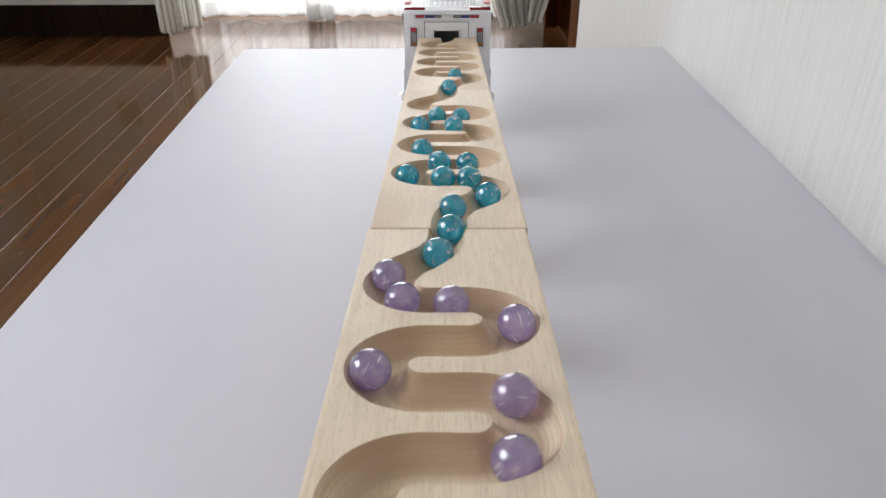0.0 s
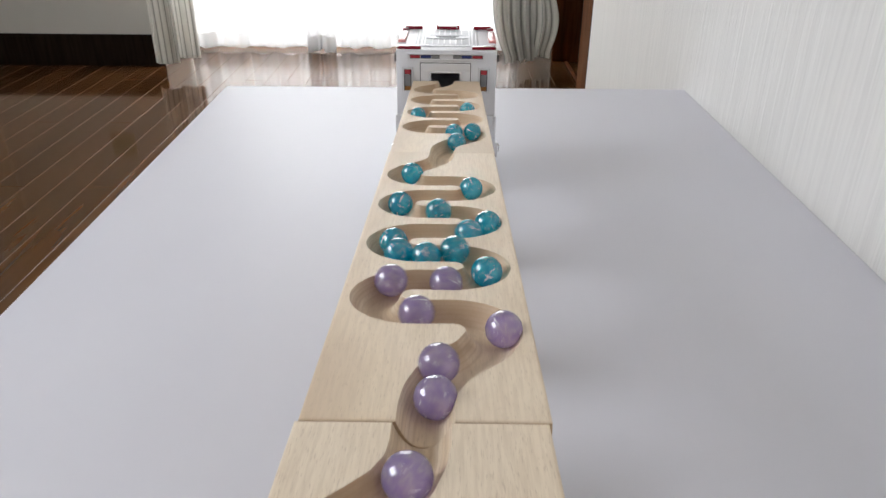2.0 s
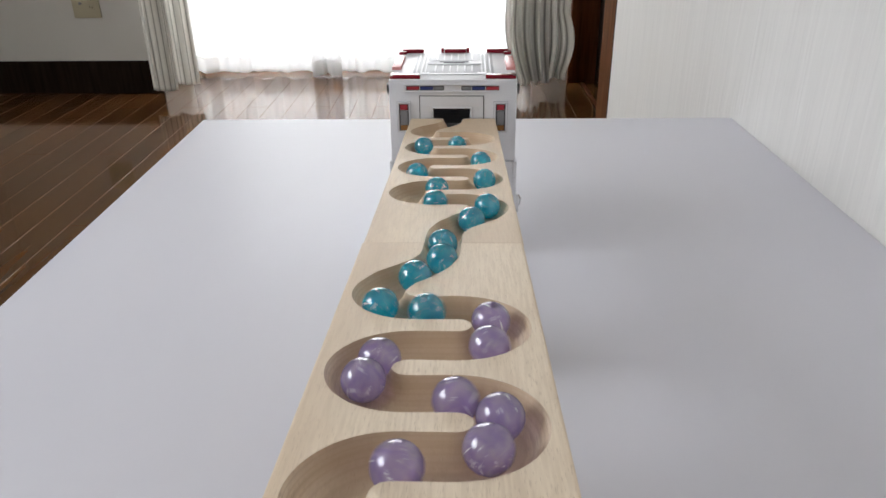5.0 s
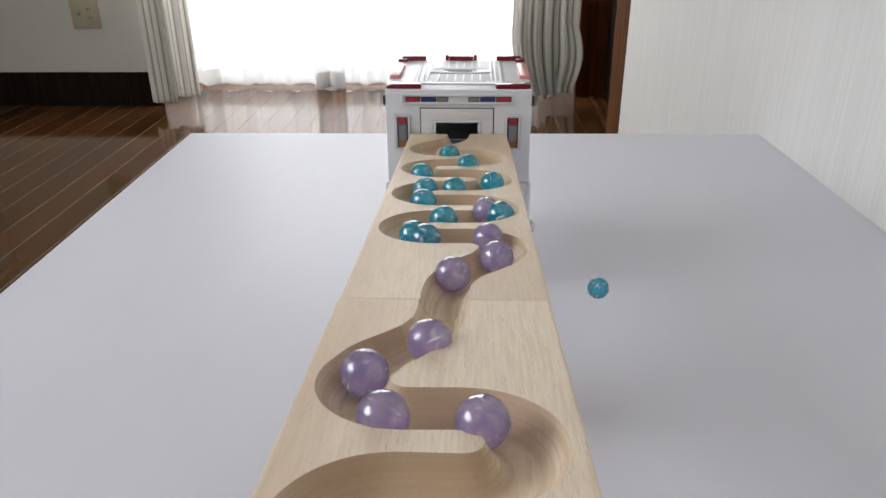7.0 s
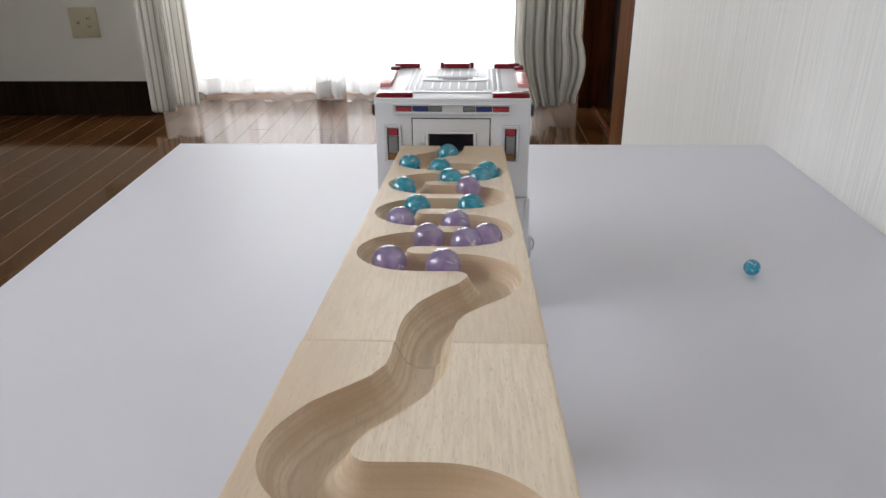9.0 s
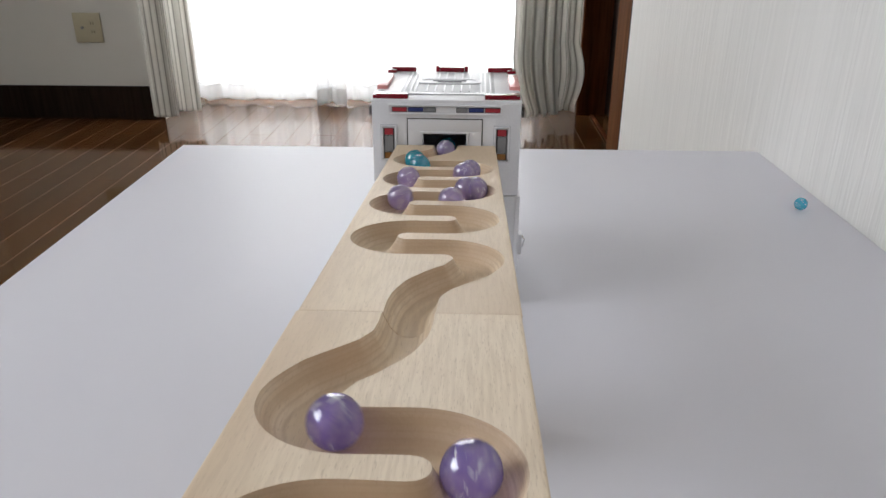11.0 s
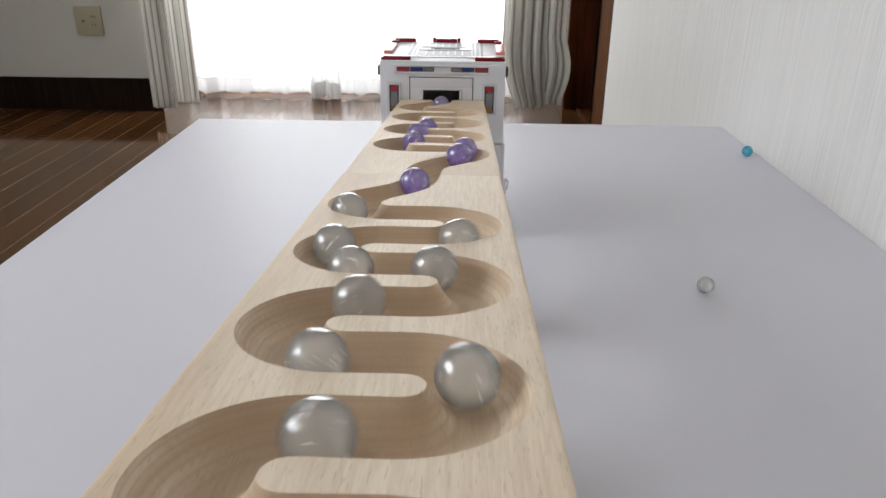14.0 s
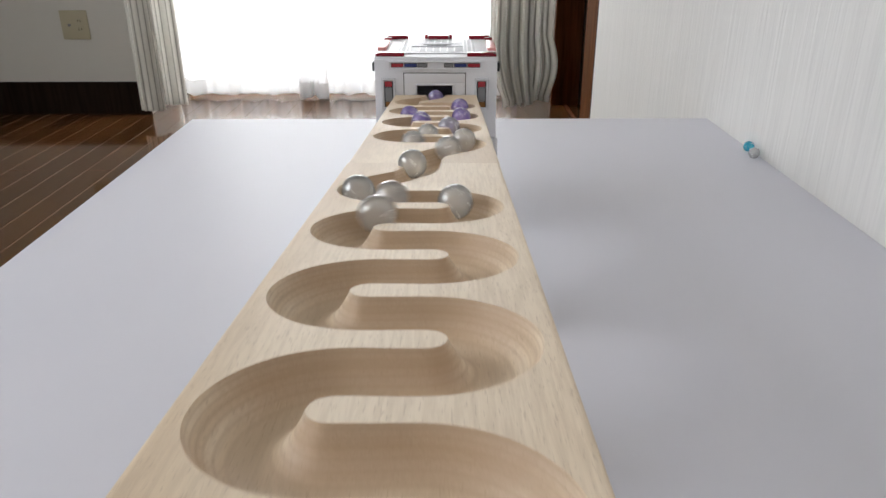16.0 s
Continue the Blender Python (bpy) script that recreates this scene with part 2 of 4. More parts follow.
for m_, lo, hi in ((LITWOOD, (0.085, 0.033, 0.013), (0.145, 0.058, 0.024)), (DARKWOOD, (0.013, 0.008, 0.006), (0.026, 0.015, 0.011)), (REDWOOD, (0.065, 0.019, 0.008), (0.13, 0.040, 0.016))):
    n_ = node(m_, "ShaderNodeTexNoise", Scale=1.0, Detail=4.0, Distortion=0.5)
    link(m_, coords(m_, (60, 60, 4)), n_.inputs["Vector"])
    link(m_, ramp(m_, n_.outputs[0], [(0.3, lo), (0.7, hi)]), bsdf(m_).inputs["Base Color"])
CURTAIN, SHEER, HEM = cloth("striped_curtain_cloth", 0.314), sheer_cloth("sheer_cloth", 0.15), sheer_cloth("sheer_hem_cloth", 0.05)
# pale strip between planks; the window's glint is in its colour
SEAM = mat("joint_glint_strip", (0.24, 0.185, 0.14), 0.25)
IVORY = plastic("ivory_plastic", (0.52, 0.47, 0.33), 0.4)
PANE = mat("window_pane", (1, 1, 1), 0.0, 0.0, Transmission_Weight=1.0, IOR=1.1)
ALU = plastic("grey_aluminium", (0.5, 0.5, 0.5), 0.4)


# ---- builders ----
def mesh_ob(name, bm, material, parent=None, smooth=0):
    me = bpy.data.meshes.new(name)
    bm.to_mesh(me)
    bm.free()
    if smooth:
        me.polygons.foreach_set("use_smooth", [True] * len(me.polygons))
        me.set_sharp_from_angle(angle=radians(smooth))
    me.materials.append(material)
    ob = new(name, me)
    ob.parent = parent
    return ob


def part(name, bm, material, parent, label="", smooth=35):
    return tagged(mesh_ob(name, bm, material, parent, smooth), label)


def box(x0, x1, y0, y1, z0, z1, bevel=0.0, seg=2, bm=None):
    own = bmesh.new()
    bmesh.ops.create_cube(own, size=1.0)
    for v in own.verts:
        v.co = ((x0, x1)[v.co.x > 0], (y0, y1)[v.co.y > 0], (z0, z1)[v.co.z > 0])
    if bevel:
        bmesh.ops.bevel(own, geom=own.edges[:], offset=bevel, segments=seg, profile=0.6, affect="EDGES")
    if bm is None:
        return own
    me = bpy.data.meshes.new("tmp")
    own.to_mesh(me)
    own.free()
    bm.from_mesh(me)
    bpy.data.meshes.remove(me)
    return bm


def rod(points, radius, sides=10):
    bm = bmesh.new()
    rings = []
    for i, p in enumerate(points):
        a, b = points[max(i - 1, 0)], points[min(i + 1, len(points) - 1)]
        q = (Vector(b) - Vector(a)).to_track_quat("Z", "Y")
        rings.append([bm.verts.new(Vector(p) + q @ Vector((radius * math.cos(t), radius * math.sin(t), 0))) for t in [2 * math.pi * k / sides for k in range(sides)]])
    for r, s in zip(rings, rings[1:]):
        for k in range(sides):
            bm.faces.new((r[k], r[(k + 1) % sides], s[(k + 1) % sides], s[k]))
    bm.faces.new(rings[0][::-1])
    bm.faces.new(rings[-1])
    return bm


def frame_ring(x0, x1, z0, z1, w, y0, y1, bevel=0.0003):
    """A picture-frame shaped ring in the xz plane."""
    bm = box(x0, x1, y0, y1, z1 - w, z1, bevel)
    box(x0, x1, y0, y1, z0, z0 + w, bevel, 2, bm)
    box(x0, x0 + w, y0, y1, z0 + w, z1 - w, bevel, 2, bm)
    return box(x1 - w, x1, y0, y1, z0 + w, z1 - w, bevel, 2, bm)


def structure(name, bm, material, label, category):
    return tagged(mesh_ob(name, bm, material), label, category, "", "structure")


def thing(name, label, category, m=None, group=""):
    ob = new(name)
    ob.empty_display_size = 0.05
    if m is not None:
        ob.matrix_world = m
    return tagged(ob, label, category, group)


# ---- room ----
X0, X1, Y0, Y1, Y2, H = -2.15, 0.4708, -2.0, 3.715, 4.22, 2.4
WX0, WX1, WZ0, WZ1 = -1.27, 0.40, 0.03, 2.05      # window opening in the far wall
structure("floor", box(X0 - 0.1, 1.0, Y0 - 0.1, Y2 + 0.12, -0.12, -0.012), DARKWOOD, "dark subfloor under brown wooden planks", "floor")
structure("ceiling", box(X0 - 0.1, 1.0, Y0 - 0.1, Y2 + 0.12, H, H + 0.1), PLASTER, "plain white papered ceiling of the room", "ceiling")
structure("wall_north", box(X0 - 0.1, -1.28, Y1, Y1 + 0.12, -0.012, H), PLASTER, "off-white papered wall beside the bright window", "wall")
bm = box(-1.28, WX0, Y2, Y2 + 0.12, -0.012, H)
box(-1.40, -1.28, Y1 + 0.12, Y2 + 0.12, -0.012, H, 0, 2, bm)
box(WX1, 1.0, Y2, Y2 + 0.12, -0.012, H, 0, 2, bm)
box(WX0, WX1, Y2, Y2 + 0.12, WZ1, H, 0, 2, bm)
box(WX0, WX1, Y2, Y2 + 0.12, -0.012, WZ0, 0, 2, bm)
structure("wall_window", bm, PLASTER, "off-white papered wall around the tall window", "wall")
structure("wall_south", box(X0 - 0.1, 1.0, Y0 - 0.1, Y0, -0.012, H), PLASTER, "off-white papered wall behind the table", "wall")
# opening added out of view for the side daylight
bm = box(X0 - 0.1, X0, Y0, Y1, -0.012, 1.25)
box(X0 - 0.1, X0, Y0, Y1, 2.32, H, 0, 2, bm)
box(X0 - 0.1, X0, Y0, -0.40, 1.25, 2.32, 0, 2, bm)
box(X0 - 0.1, X0, 1.30, Y1, 1.25, 2.32, 0, 2, bm)
structure("wall_west", bm, PLASTER, "off-white papered wall with an unseen opening added for side light", "wall")
structure("wall_east", box(X1, X1 + 0.12, Y0, 2.48, -0.012, H), WALL, "white wallpapered wall with fine vertical ribs", "wall")
structure("wall_recess", box(0.80, 0.90, 2.48, Y2, -0.012, H), DARKWOOD, "dark wooden back of a door recess", "wall")
structure("baseboard", box(X0, -1.282, Y1 - 0.012, Y1 - 0.001, 0.0, 0.146, 0.002), DARKWOOD, "very dark brown wooden baseboard along the wall", "baseboard")
structure("baseboard", box(X1 - 0.01, X1 - 0.001, Y0, 2.47, 0.0, 0.06, 0.002), REDWOOD, "brown wooden baseboard along the ribbed wall", "baseboard")

door = tagged(thing("door_1", "brown wooden sliding door in a dark recess", "door"), kind="structure")
part("door_post", box(0.473, 0.62, 2.482, 2.505, 0, H - 0.002, 0.003), DARKWOOD, door, "dark edge post")
part("door_jamb", box(0.488, 0.62, 2.507, 2.74, 0, H - 0.002, 0.004), LITWOOD, door, "red-brown wooden jamb")
part("end_panel", box(0.56, 0.688, 3.86, 3.89, 0.0, H - 0.002, 0.003), REDWOOD, door, "brown wooden end panel")
# Dark wood for the leaf: the recess's shade is in the colour.
leaf = part("door_leaf", box(0.69, 0.72, 2.742, Y2 - 0.005, 0.012, 2.0, 0.003), DARKWOOD, door, "red-brown wooden leaf, recess shade in its colour")
part("stile", box(0.68, 0.69, 3.60, 3.68, 0.012, 2.0, 0.003), DARKWOOD, leaf)
part("rail", box(0.622, 0.638, 2.742, Y2 - 0.005, 0.0, 0.005, 0.002), REDWOOD, door, "brown floor rail")

win = tagged(thing("window_1", "tall bright sliding window behind sheer curtains", "window"), kind="structure")
part("window_frame", frame_ring(WX0, WX1, WZ0, WZ1, 0.035, Y2 + 0.03, Y2 + 0.10, 0.002), ALU, win)
for a, b in ((WX0 + 0.035, -0.33), (-0.29, WX1 - 0.035)):
    p = part("pane", box(a, b, Y2 + 0.062, Y2 + 0.067, WZ0 + 0.035, WZ1 - 0.035), PANE, win)
    p.visible_shadow = False
part("mullion", box(-0.33, -0.29, Y2 + 0.045, Y2 + 0.085, WZ0 + 0.035, WZ1 - 0.035, 0.002), ALU, win)
part("window_sill", box(WX0, WX1, Y2 - 0.015, Y2 + 0.03, WZ0 - 0.018, WZ0, 0.003), ALU, win)

backdrop = bpy.data.materials.new("bright_overcast_sky")
backdrop.use_nodes = True
em = node(backdrop, "ShaderNodeEmission", Color=(0.97, 0.985, 1, 1), Strength=8.0)
link(backdrop, em.outputs[0], backdrop.node_tree.nodes["Material Output"].inputs[0])
bm = bmesh.new()
bm.faces.new([bm.verts.new(c) for c in ((-6, 8, -1), (5, 8, -1), (5, 8, 7), (-6, 8, 7))])
structure("backdrop", bm, backdrop, "plain bright overcast sky outside the window", "sky")


def drape(name, x0, x1, y, zb, zt, waves, depth, material, parent, seed, label="", sweep=None, hem=0.0, cols=160, rowsn=24, upto=0.0):
    """A hanging cloth: a sheet of folds with thickness."""
    rnd = random.Random(seed)
    ph = [rnd.uniform(0, 6.28) for _ in range(5)]
    amp = [rnd.uniform(0.6, 1.2) for _ in range(5)]
    bm = bmesh.new()
    uvl = bm.loops.layers.uv.new("UVMap")
    grid = []
    for j in range(rowsn + 1):
        f = j / rowsn * upto / (zt - zb) if upto else (j / rowsn) ** 1.6
        row = []
        for i in range(cols + 1):
            s = i / cols
            a = waves * 2 * math.pi * s
            loose = 1.0 - 0.45 * f
            dy = depth * loose * (amp[0] * math.sin(a + ph[0] + 0.6 * math.sin(2.3 * s * 6.28 + ph[1])) + 0.4 * amp[1] * math.sin(1.73 * a + ph[2]) + 0.15 * math.sin(4.1 * a + ph[3] + 2 * f))
            dx = 0.35 * depth * math.cos(a + ph[0])
            z = zb + f * (zt - zb) + (1 - f) ** 8 * hem * (math.sin(0.8 * a + ph[4]) + 0.5 * math.sin(2.1 * a + ph[1]))
            x = x0 + (x1 - x0) * s
            if sweep:
                x += sweep(s, z)
            row.append((bm.verts.new((x + dx, y + dy, z)), s, z))
        grid.append(row)
    for r, q in zip(grid, grid[1:]):
        for k in range(cols):
            quad = (r[k], r[k + 1], q[k + 1], q[k])
            fc = bm.faces.new([c[0] for c in quad])
            for lp, c in zip(fc.loops, quad):
                lp[uvl].uv = (c[1] * (x1 - x0) / 0.019, c[2])
    ob = part(name, bm, material, parent, label, 80)
    md = ob.modifiers.new("cloth", "SOLIDIFY")
    md.thickness = 0.0015
    return ob


left = thing("curtain", "off-white striped curtain drawn aside, hanging to the floor", "curtain")
drape("panel", -1.258, -1.148, 3.53, 0.056, 2.15, 1.1, 0.016, CURTAIN, left, 3)
drape("return_panel", -1.188, -1.078, 3.60, 0.066, 2.15, 0.9, 0.013, CURTAIN, left, 8)
right = thing("curtain", "off-white striped curtain gathered in tight folds beside the window", "curtain")


def swept(s, z):
    k = max(0.0, min(1.0, (0.38 - z) / 0.30))
    return 0.060 * k ** 1.6 * (1.0 - 0.75 * s) - 0.012 * math.sin(math.pi * k) * (1 - s)


def bulged(s, z):
    k = max(0.0, min(1.0, (0.34 - z) / 0.30))
    return 0.030 * s * math.sin(math.pi * min(1.0, 1.15 * k))


drape("panel", 0.256, 0.426, 3.62, 0.062, 2.15, 4.6, 0.030, CURTAIN, right, 5, "", swept, 0.010, 260, 48)
drape("return_panel", 0.409, 0.528, 3.72, 0.055, 2.15, 2.0, 0.014, CURTAIN, right, 14, "", bulged, 0.004, 120, 48)
sh = thing("sheer_curtain", "white translucent sheer curtain glowing with daylight", "curtain")
for a, b, y, zb, n, d, seed, lift in ((-1.27, -0.56, 4.06, 0.016, 5.0, 0.013, 21, 0.004), (-0.655, -0.52, 4.02, 0.006, 1.5, 0.012, 33, 0.006), (-0.54, 0.42, 4.06, 0.016, 8.0, 0.013, 27, 0.004)):
    panel_ = drape("sheer_panel", a, b, y, zb, 2.12, n, d, SHEER, sh, seed, "", None, lift, 220)
    drape("hem", a, b, y - 0.003, zb, 2.12, n, d, HEM, panel_, seed, "denser doubled hem", None, lift, 220, 8, 0.075)
rail = thing("curtain_rail", "pale metal curtain rail above the window", "curtain rail")
part("rail", box(-1.3, 0.6, 3.50, 4.09, 2.13, 2.17, 0.004), ALU, rail)
part("bracket", box(-0.4, -0.36, 4.09, Y2, 2.12, 2.18, 0.003), ALU, rail)

out = thing("wall_outlet", "ivory double wall outlet with an aerial socket", "outlet", pose(-1.556, Y1 - 0.001, 0.392))
part("plate", box(-0.059, 0.059, -0.008, 0, -0.061, 0.061, 0.003), IVORY, out)
for dz in (0.018, -0.016):
    sock = part("socket", box(0.008, 0.036, -0.0095, -0.007, dz - 0.012, dz + 0.012, 0.001), IVORY, out)
    for dx in (0.017, 0.028):
        part("slot", box(dx - 0.0012, dx + 0.0012, -0.0099, -0.0085, dz - 0.005, dz + 0.005), BLACK, sock)
part("aerial_socket", rod([(-0.022, -0.007, 0), (-0.022, -0.014, 0)], 0.006, 16), SILVER, out)

# ---- table ----
TZ, TX0, TX1, TY0, TY1 = 0.50, -0.355, 0.47, -0.40, 1.556
table = thing("table", "low white table with a plain laminate top", "table")
part("tabletop", box(TX0, TX1, TY0, TY1, TZ - 0.028, TZ, 0.0015), LAM, table)
for x in (TX0 + 0.05, TX1 - 0.05):
    for y in (TY0 + 0.06, TY1 - 0.06):
        part("leg", box(x - 0.025, x + 0.025, y - 0.025, y + 0.025, 0.0, TZ - 0.0285, 0.003), LAM, table)

# ---- marble track ----
LEN, HALF, THICK, DEPTH = 0.3327, 0.0377, 0.019, 0.0092
JOINT = Vector((0.0364, 0.7494, 0.6739))              # near end of the last board
AHEAD = Vector((0.0090, 0.99381, -0.1144)).normalized()
UP = Vector((1, 0, 0)).cross(AHEAD).normalized()
SIDE = AHEAD.cross(UP)
TURN0 = Matrix((SIDE, AHEAD, UP)).transposed().to_4x4()


def centreline():
    """The winding middle of a board's groove, in metres across and along, and its half width."""
    lead = [(0, 0), (0, 9), (1, 18), (5, 28), (12, 37), (18.5, 44)]
    pts = list(lead)
    for i in range(8):
        sgn = 1 if i % 2 == 0 else -1
        lo, hi = (-25 if i == 0 else -90), (25 if i == 7 else 90)
        for k in range(13):
            a = radians(lo + (hi - lo) * k / 12)
            pts.append((sgn * (7.99 + 15.59 * math.cos(a)), 166.35 + 30.847 * (i - 3.5) + 15.59 * math.sin(a)))
    pts += [(-x, 332.7 - y) for x, y in reversed(lead)]
    c = np.array(pts)
    s = np.r_[0, np.cumsum(np.hypot(*np.diff(c, axis=0).T))]
    q = np.linspace(0, s[-1], 1200)
    mid = np.c_[np.interp(q, s, c[:, 0]), np.interp(q, s, c[:, 1])]
    k = np.ones(9) / 9
    pad = np.pad(mid, ((4, 4), (0, 0)), "edge")
    mid = np.c_[np.convolve(pad[:, 0], k, "valid"), np.convolve(pad[:, 1], k, "valid")]
    edge = np.minimum(q, s[-1] - q)
    wide = 8.9 + 1.72 * np.clip((edge - 18) / 25, 0, 1)
    return mid / 1000, wide / 1000, s[-1] / 1000


MIDLINE, WIDE, PATHLEN = centreline()


def board_mesh():
    step = 0.0006
    nx, ny = int(round(2 * HALF / step)), int(round(LEN / step))
    X, Y = np.meshgrid(np.linspace(-HALF, HALF, nx + 1), np.linspace(0, LEN, ny + 1))
    P = np.c_[X.ravel(), Y.ravel()]

    def field(p):
        best, who = np.full(len(p), 9.0), np.zeros(len(p), int)
        for i in range(0, len(MIDLINE), 3):
            e = np.hypot(p[:, 0] - MIDLINE[i, 0], p[:, 1] - MIDLINE[i, 1]) - WIDE[i]
            less = e < best
            best[less], who[less] = e[less], i
        return best, who
    e, who = field(P)
    near = np.abs(e) < 0.55 * step
    inner = (np.abs(P[:, 0]) < HALF - step / 2) & (P[:, 1] > step / 2) & (P[:, 1] < LEN - step / 2)
    g = P - MIDLINE[who]
    g /= np.maximum(np.linalg.norm(g, axis=1), 1e-6)[:, None]
    mv = near & inner
    P[mv] -= g[mv] * e[mv][:, None]
    ends = near & ~inner
    P[ends, 0] -= (np.sign(g[ends, 0]) * e[ends])
    e, who = field(P)
    x = np.clip((e + WIDE[who]) / WIDE[who], 0, 1)
    Z = -DEPTH * (1 - x ** 2.5)
    rim = np.minimum(HALF - np.abs(X.ravel()), np.minimum(Y.ravel(), LEN - Y.ravel()))
    Z -= 0.0003 * np.clip(1 - rim / 0.001, 0, 1) ** 2
    P[:, 1] = 0.00015 + P[:, 1] * (LEN - 0.0003) / LEN
    verts = np.c_[P, Z]
    idx = np.arange((nx + 1) * (ny + 1)).reshape(ny + 1, nx + 1)
    quads = np.c_[idx[:-1, :-1].ravel(), idx[:-1, 1:].ravel(), idx[1:, 1:].ravel(), idx[1:, :-1].ravel()]
    loop = np.r_[idx[0, :], idx[1:, -1], idx[-1, -2::-1], idx[-2:0:-1, 0]]
    low = verts[loop].copy()
    low[:, 2] = -THICK
    base = len(verts)
    m = len(loop)
    nxt = (np.arange(m) + 1) % m
    walls = np.c_[base + np.arange(m), base + nxt, loop[nxt], loop[np.arange(m)]]
    # cells that the groove's lip crosses corner to corner are split along the lip
    lip = np.abs(e) < 1e-4
    lq = lip[quads]
    cut02, cut13 = lq[:, 0] & lq[:, 2], lq[:, 1] & lq[:, 3] & ~(lq[:, 0] & lq[:, 2])
    plain = quads[~(cut02 | cut13)]
    tris = np.r_[quads[cut02][:, [0, 1, 2]], quads[cut02][:, [0, 2, 3]], quads[cut13][:, [0, 1, 3]], quads[cut13][:, [1, 2, 3]]]
    faces = [tuple(r) for r in plain.tolist()] + [tuple(r) for r in tris.tolist()] + [tuple(r) for r in walls.tolist()] + [tuple(range(base + m - 1, base - 1, -1))]
    me = bpy.data.meshes.new("board")
    me.from_pydata(np.r_[verts, low].tolist(), [], faces)
    me.polygons.foreach_set("use_smooth", [True] * len(me.polygons))
    me.set_sharp_from_angle(angle=radians(38))
    me.materials.append(BEECH)
    return me


BOARD = board_mesh()


def board_pose(k):
    """Boards 0 to 3 follow one another down to the truck; the upper one laps a little over the next."""
    slip = (0.0, -0.0008, 0.0002, 0.0006)[k]
    lift = (-0.0002, -0.0001, 0.0, -0.0003)[k]
    pitch = (0.0, 0.0, 0.0, 0.0075)[k]
    return Matrix.Translation(JOINT + AHEAD * LEN * (k - 3) + SIDE * slip + UP * lift) @ TURN0 @ Matrix.Rotation(pitch, 4, "X")


for k in range(4):
    ob = tagged(new("track_board", BOARD), "pale beech marble track board with a winding carved groove", "marble track", "track boards")
    ob.matrix_world = board_pose(k)


def support(k, f):
    """A wooden prop under a board."""
    p = board_pose(k) @ Vector((0, LEN * f, -THICK))
    h = p.z - TZ - 0.002
    ob = tagged(mesh_ob("wooden_block", box(-0.028, 0.028, -0.018, 0.018, 0, h, 0.0015), BEECH), "plain beech block propping the track on the table", "block", "track props")
    ob.location = (p.x, p.y, TZ)


for k, f in ((0, 0.1), (0, 0.9), (1, 0.5), (1, 0.93), (2, 0.5), (2, 0.93), (3, 0.45)):
    support(k, f)

# ---- toy truck ----
truck = thing("toy_truck", "white toy rescue truck with red corner lights, rear flap open", "toy truck", pose(0.0399, 1.0832, TZ, 0, 0, -1.0))
MM = 0.001


def ty(y):
    return y if y < 12 else 12 + (y - 12) * 0.79


def tbox(name, x0, x1, y0, y1, z0, z1, material, parent=None, bevel=0.4, label=""):
    y0, y1 = ty(y0), ty(y1)
    return part(name, box(x0 * MM, x1 * MM, y0 * MM, y1 * MM, z0 * MM, z1 * MM, bevel * MM), material, parent or truck, label)


OX0, OX1, OZ0, OZ1 = -17.5, 15.5, 116, 146
bm = box(-56.5 * MM, OX0 * MM, 0, 3 * MM, 97 * MM, 169.5 * MM, 0.6 * MM)
box(OX1 * MM, 56.5 * MM, 0, 3 * MM, 97 * MM, 169.5 * MM, 0.6 * MM, 2, bm)
box(OX0 * MM, OX1 * MM, 0.02 * MM, 2.98 * MM, OZ1 * MM, 169.4 * MM, 0, 2, bm)
box(OX0 * MM, OX1 * MM, 0.02 * MM, 2.98 * MM, 97.1 * MM, OZ0 * MM, 0, 2, bm)
rear = part("rear_panel", bm, WHITE, truck)
tbox("side_panel", -57, -54, 2.5, 150, 97, 169.5, WHITE)
tbox("side_panel", 54, 57, 2.5, 150, 97, 169.5, WHITE)
tbox("front_panel", -54, 54, 147, 150, 97, 169.5, WHITE)
roof = tbox("roof", -57, 57, 0.4, 150.5, 168.5, 172, WHITE, None, 1.4)
low = part("lower_body", box(-59 * MM, -55 * MM, -1.5 * MM, ty(152) * MM, 6 * MM, 96.6 * MM, 1.5 * MM), WHITE, truck, "pale grey-white chassis")
tbox("lower_side", 55, 59, -1.5, 152, 6, 96.6, WHITE, None, 1.5)
tbox("lower_rear", -55, 55, -1.2, 1.8, 6, 96.4, WHITE, None, 0.8)
tbox("floor_plate", -55, 55, 1.8, 152, 6, 10, GREY)
tbox("lower_front", -55, 55, 149, 151.8, 6, 96.4, WHITE)
for x in (-52, 38):
    for y in (28, 118):
        w = part("wheel", rod([(x * MM, ty(y) * MM, 11 * MM), ((x + 14) * MM, ty(y) * MM, 11 * MM)], 0.011, 24), BLACK, truck)
        part("hub", rod([((x - 0.6) * MM, ty(y) * MM, 11 * MM), ((x + 14.6) * MM, ty(y) * MM, 11 * MM)], 0.005, 16), GREY, w)
# rear flap outline, mouth frame and strips of lights
flap = part("rear_flap", frame_ring(-30 * MM, 28 * MM, 100 * MM, 158 * MM, 0.7 * MM, -0.15 * MM, 0.6 * MM, 0.0), BLACK, truck, "dark seam of the rear flap")
part("flap_face", frame_ring(-29.2 * MM, 27.2 * MM, 100.8 * MM, 157.2 * MM, 9 * MM, -0.5 * MM, 0.3 * MM, 0.0002), WHITE, flap)
part("mouth_frame", frame_ring((OX0 - 1.6) * MM, (OX1 + 1.6) * MM, OZ0 * MM, (OZ1 + 1.8) * MM, 1.5 * MM, -1.2 * MM, 0.4 * MM), WHITE, truck)
tbox("nub", -30, -26.5, -1.0, 0.3, 159.5, 162, WHITE)
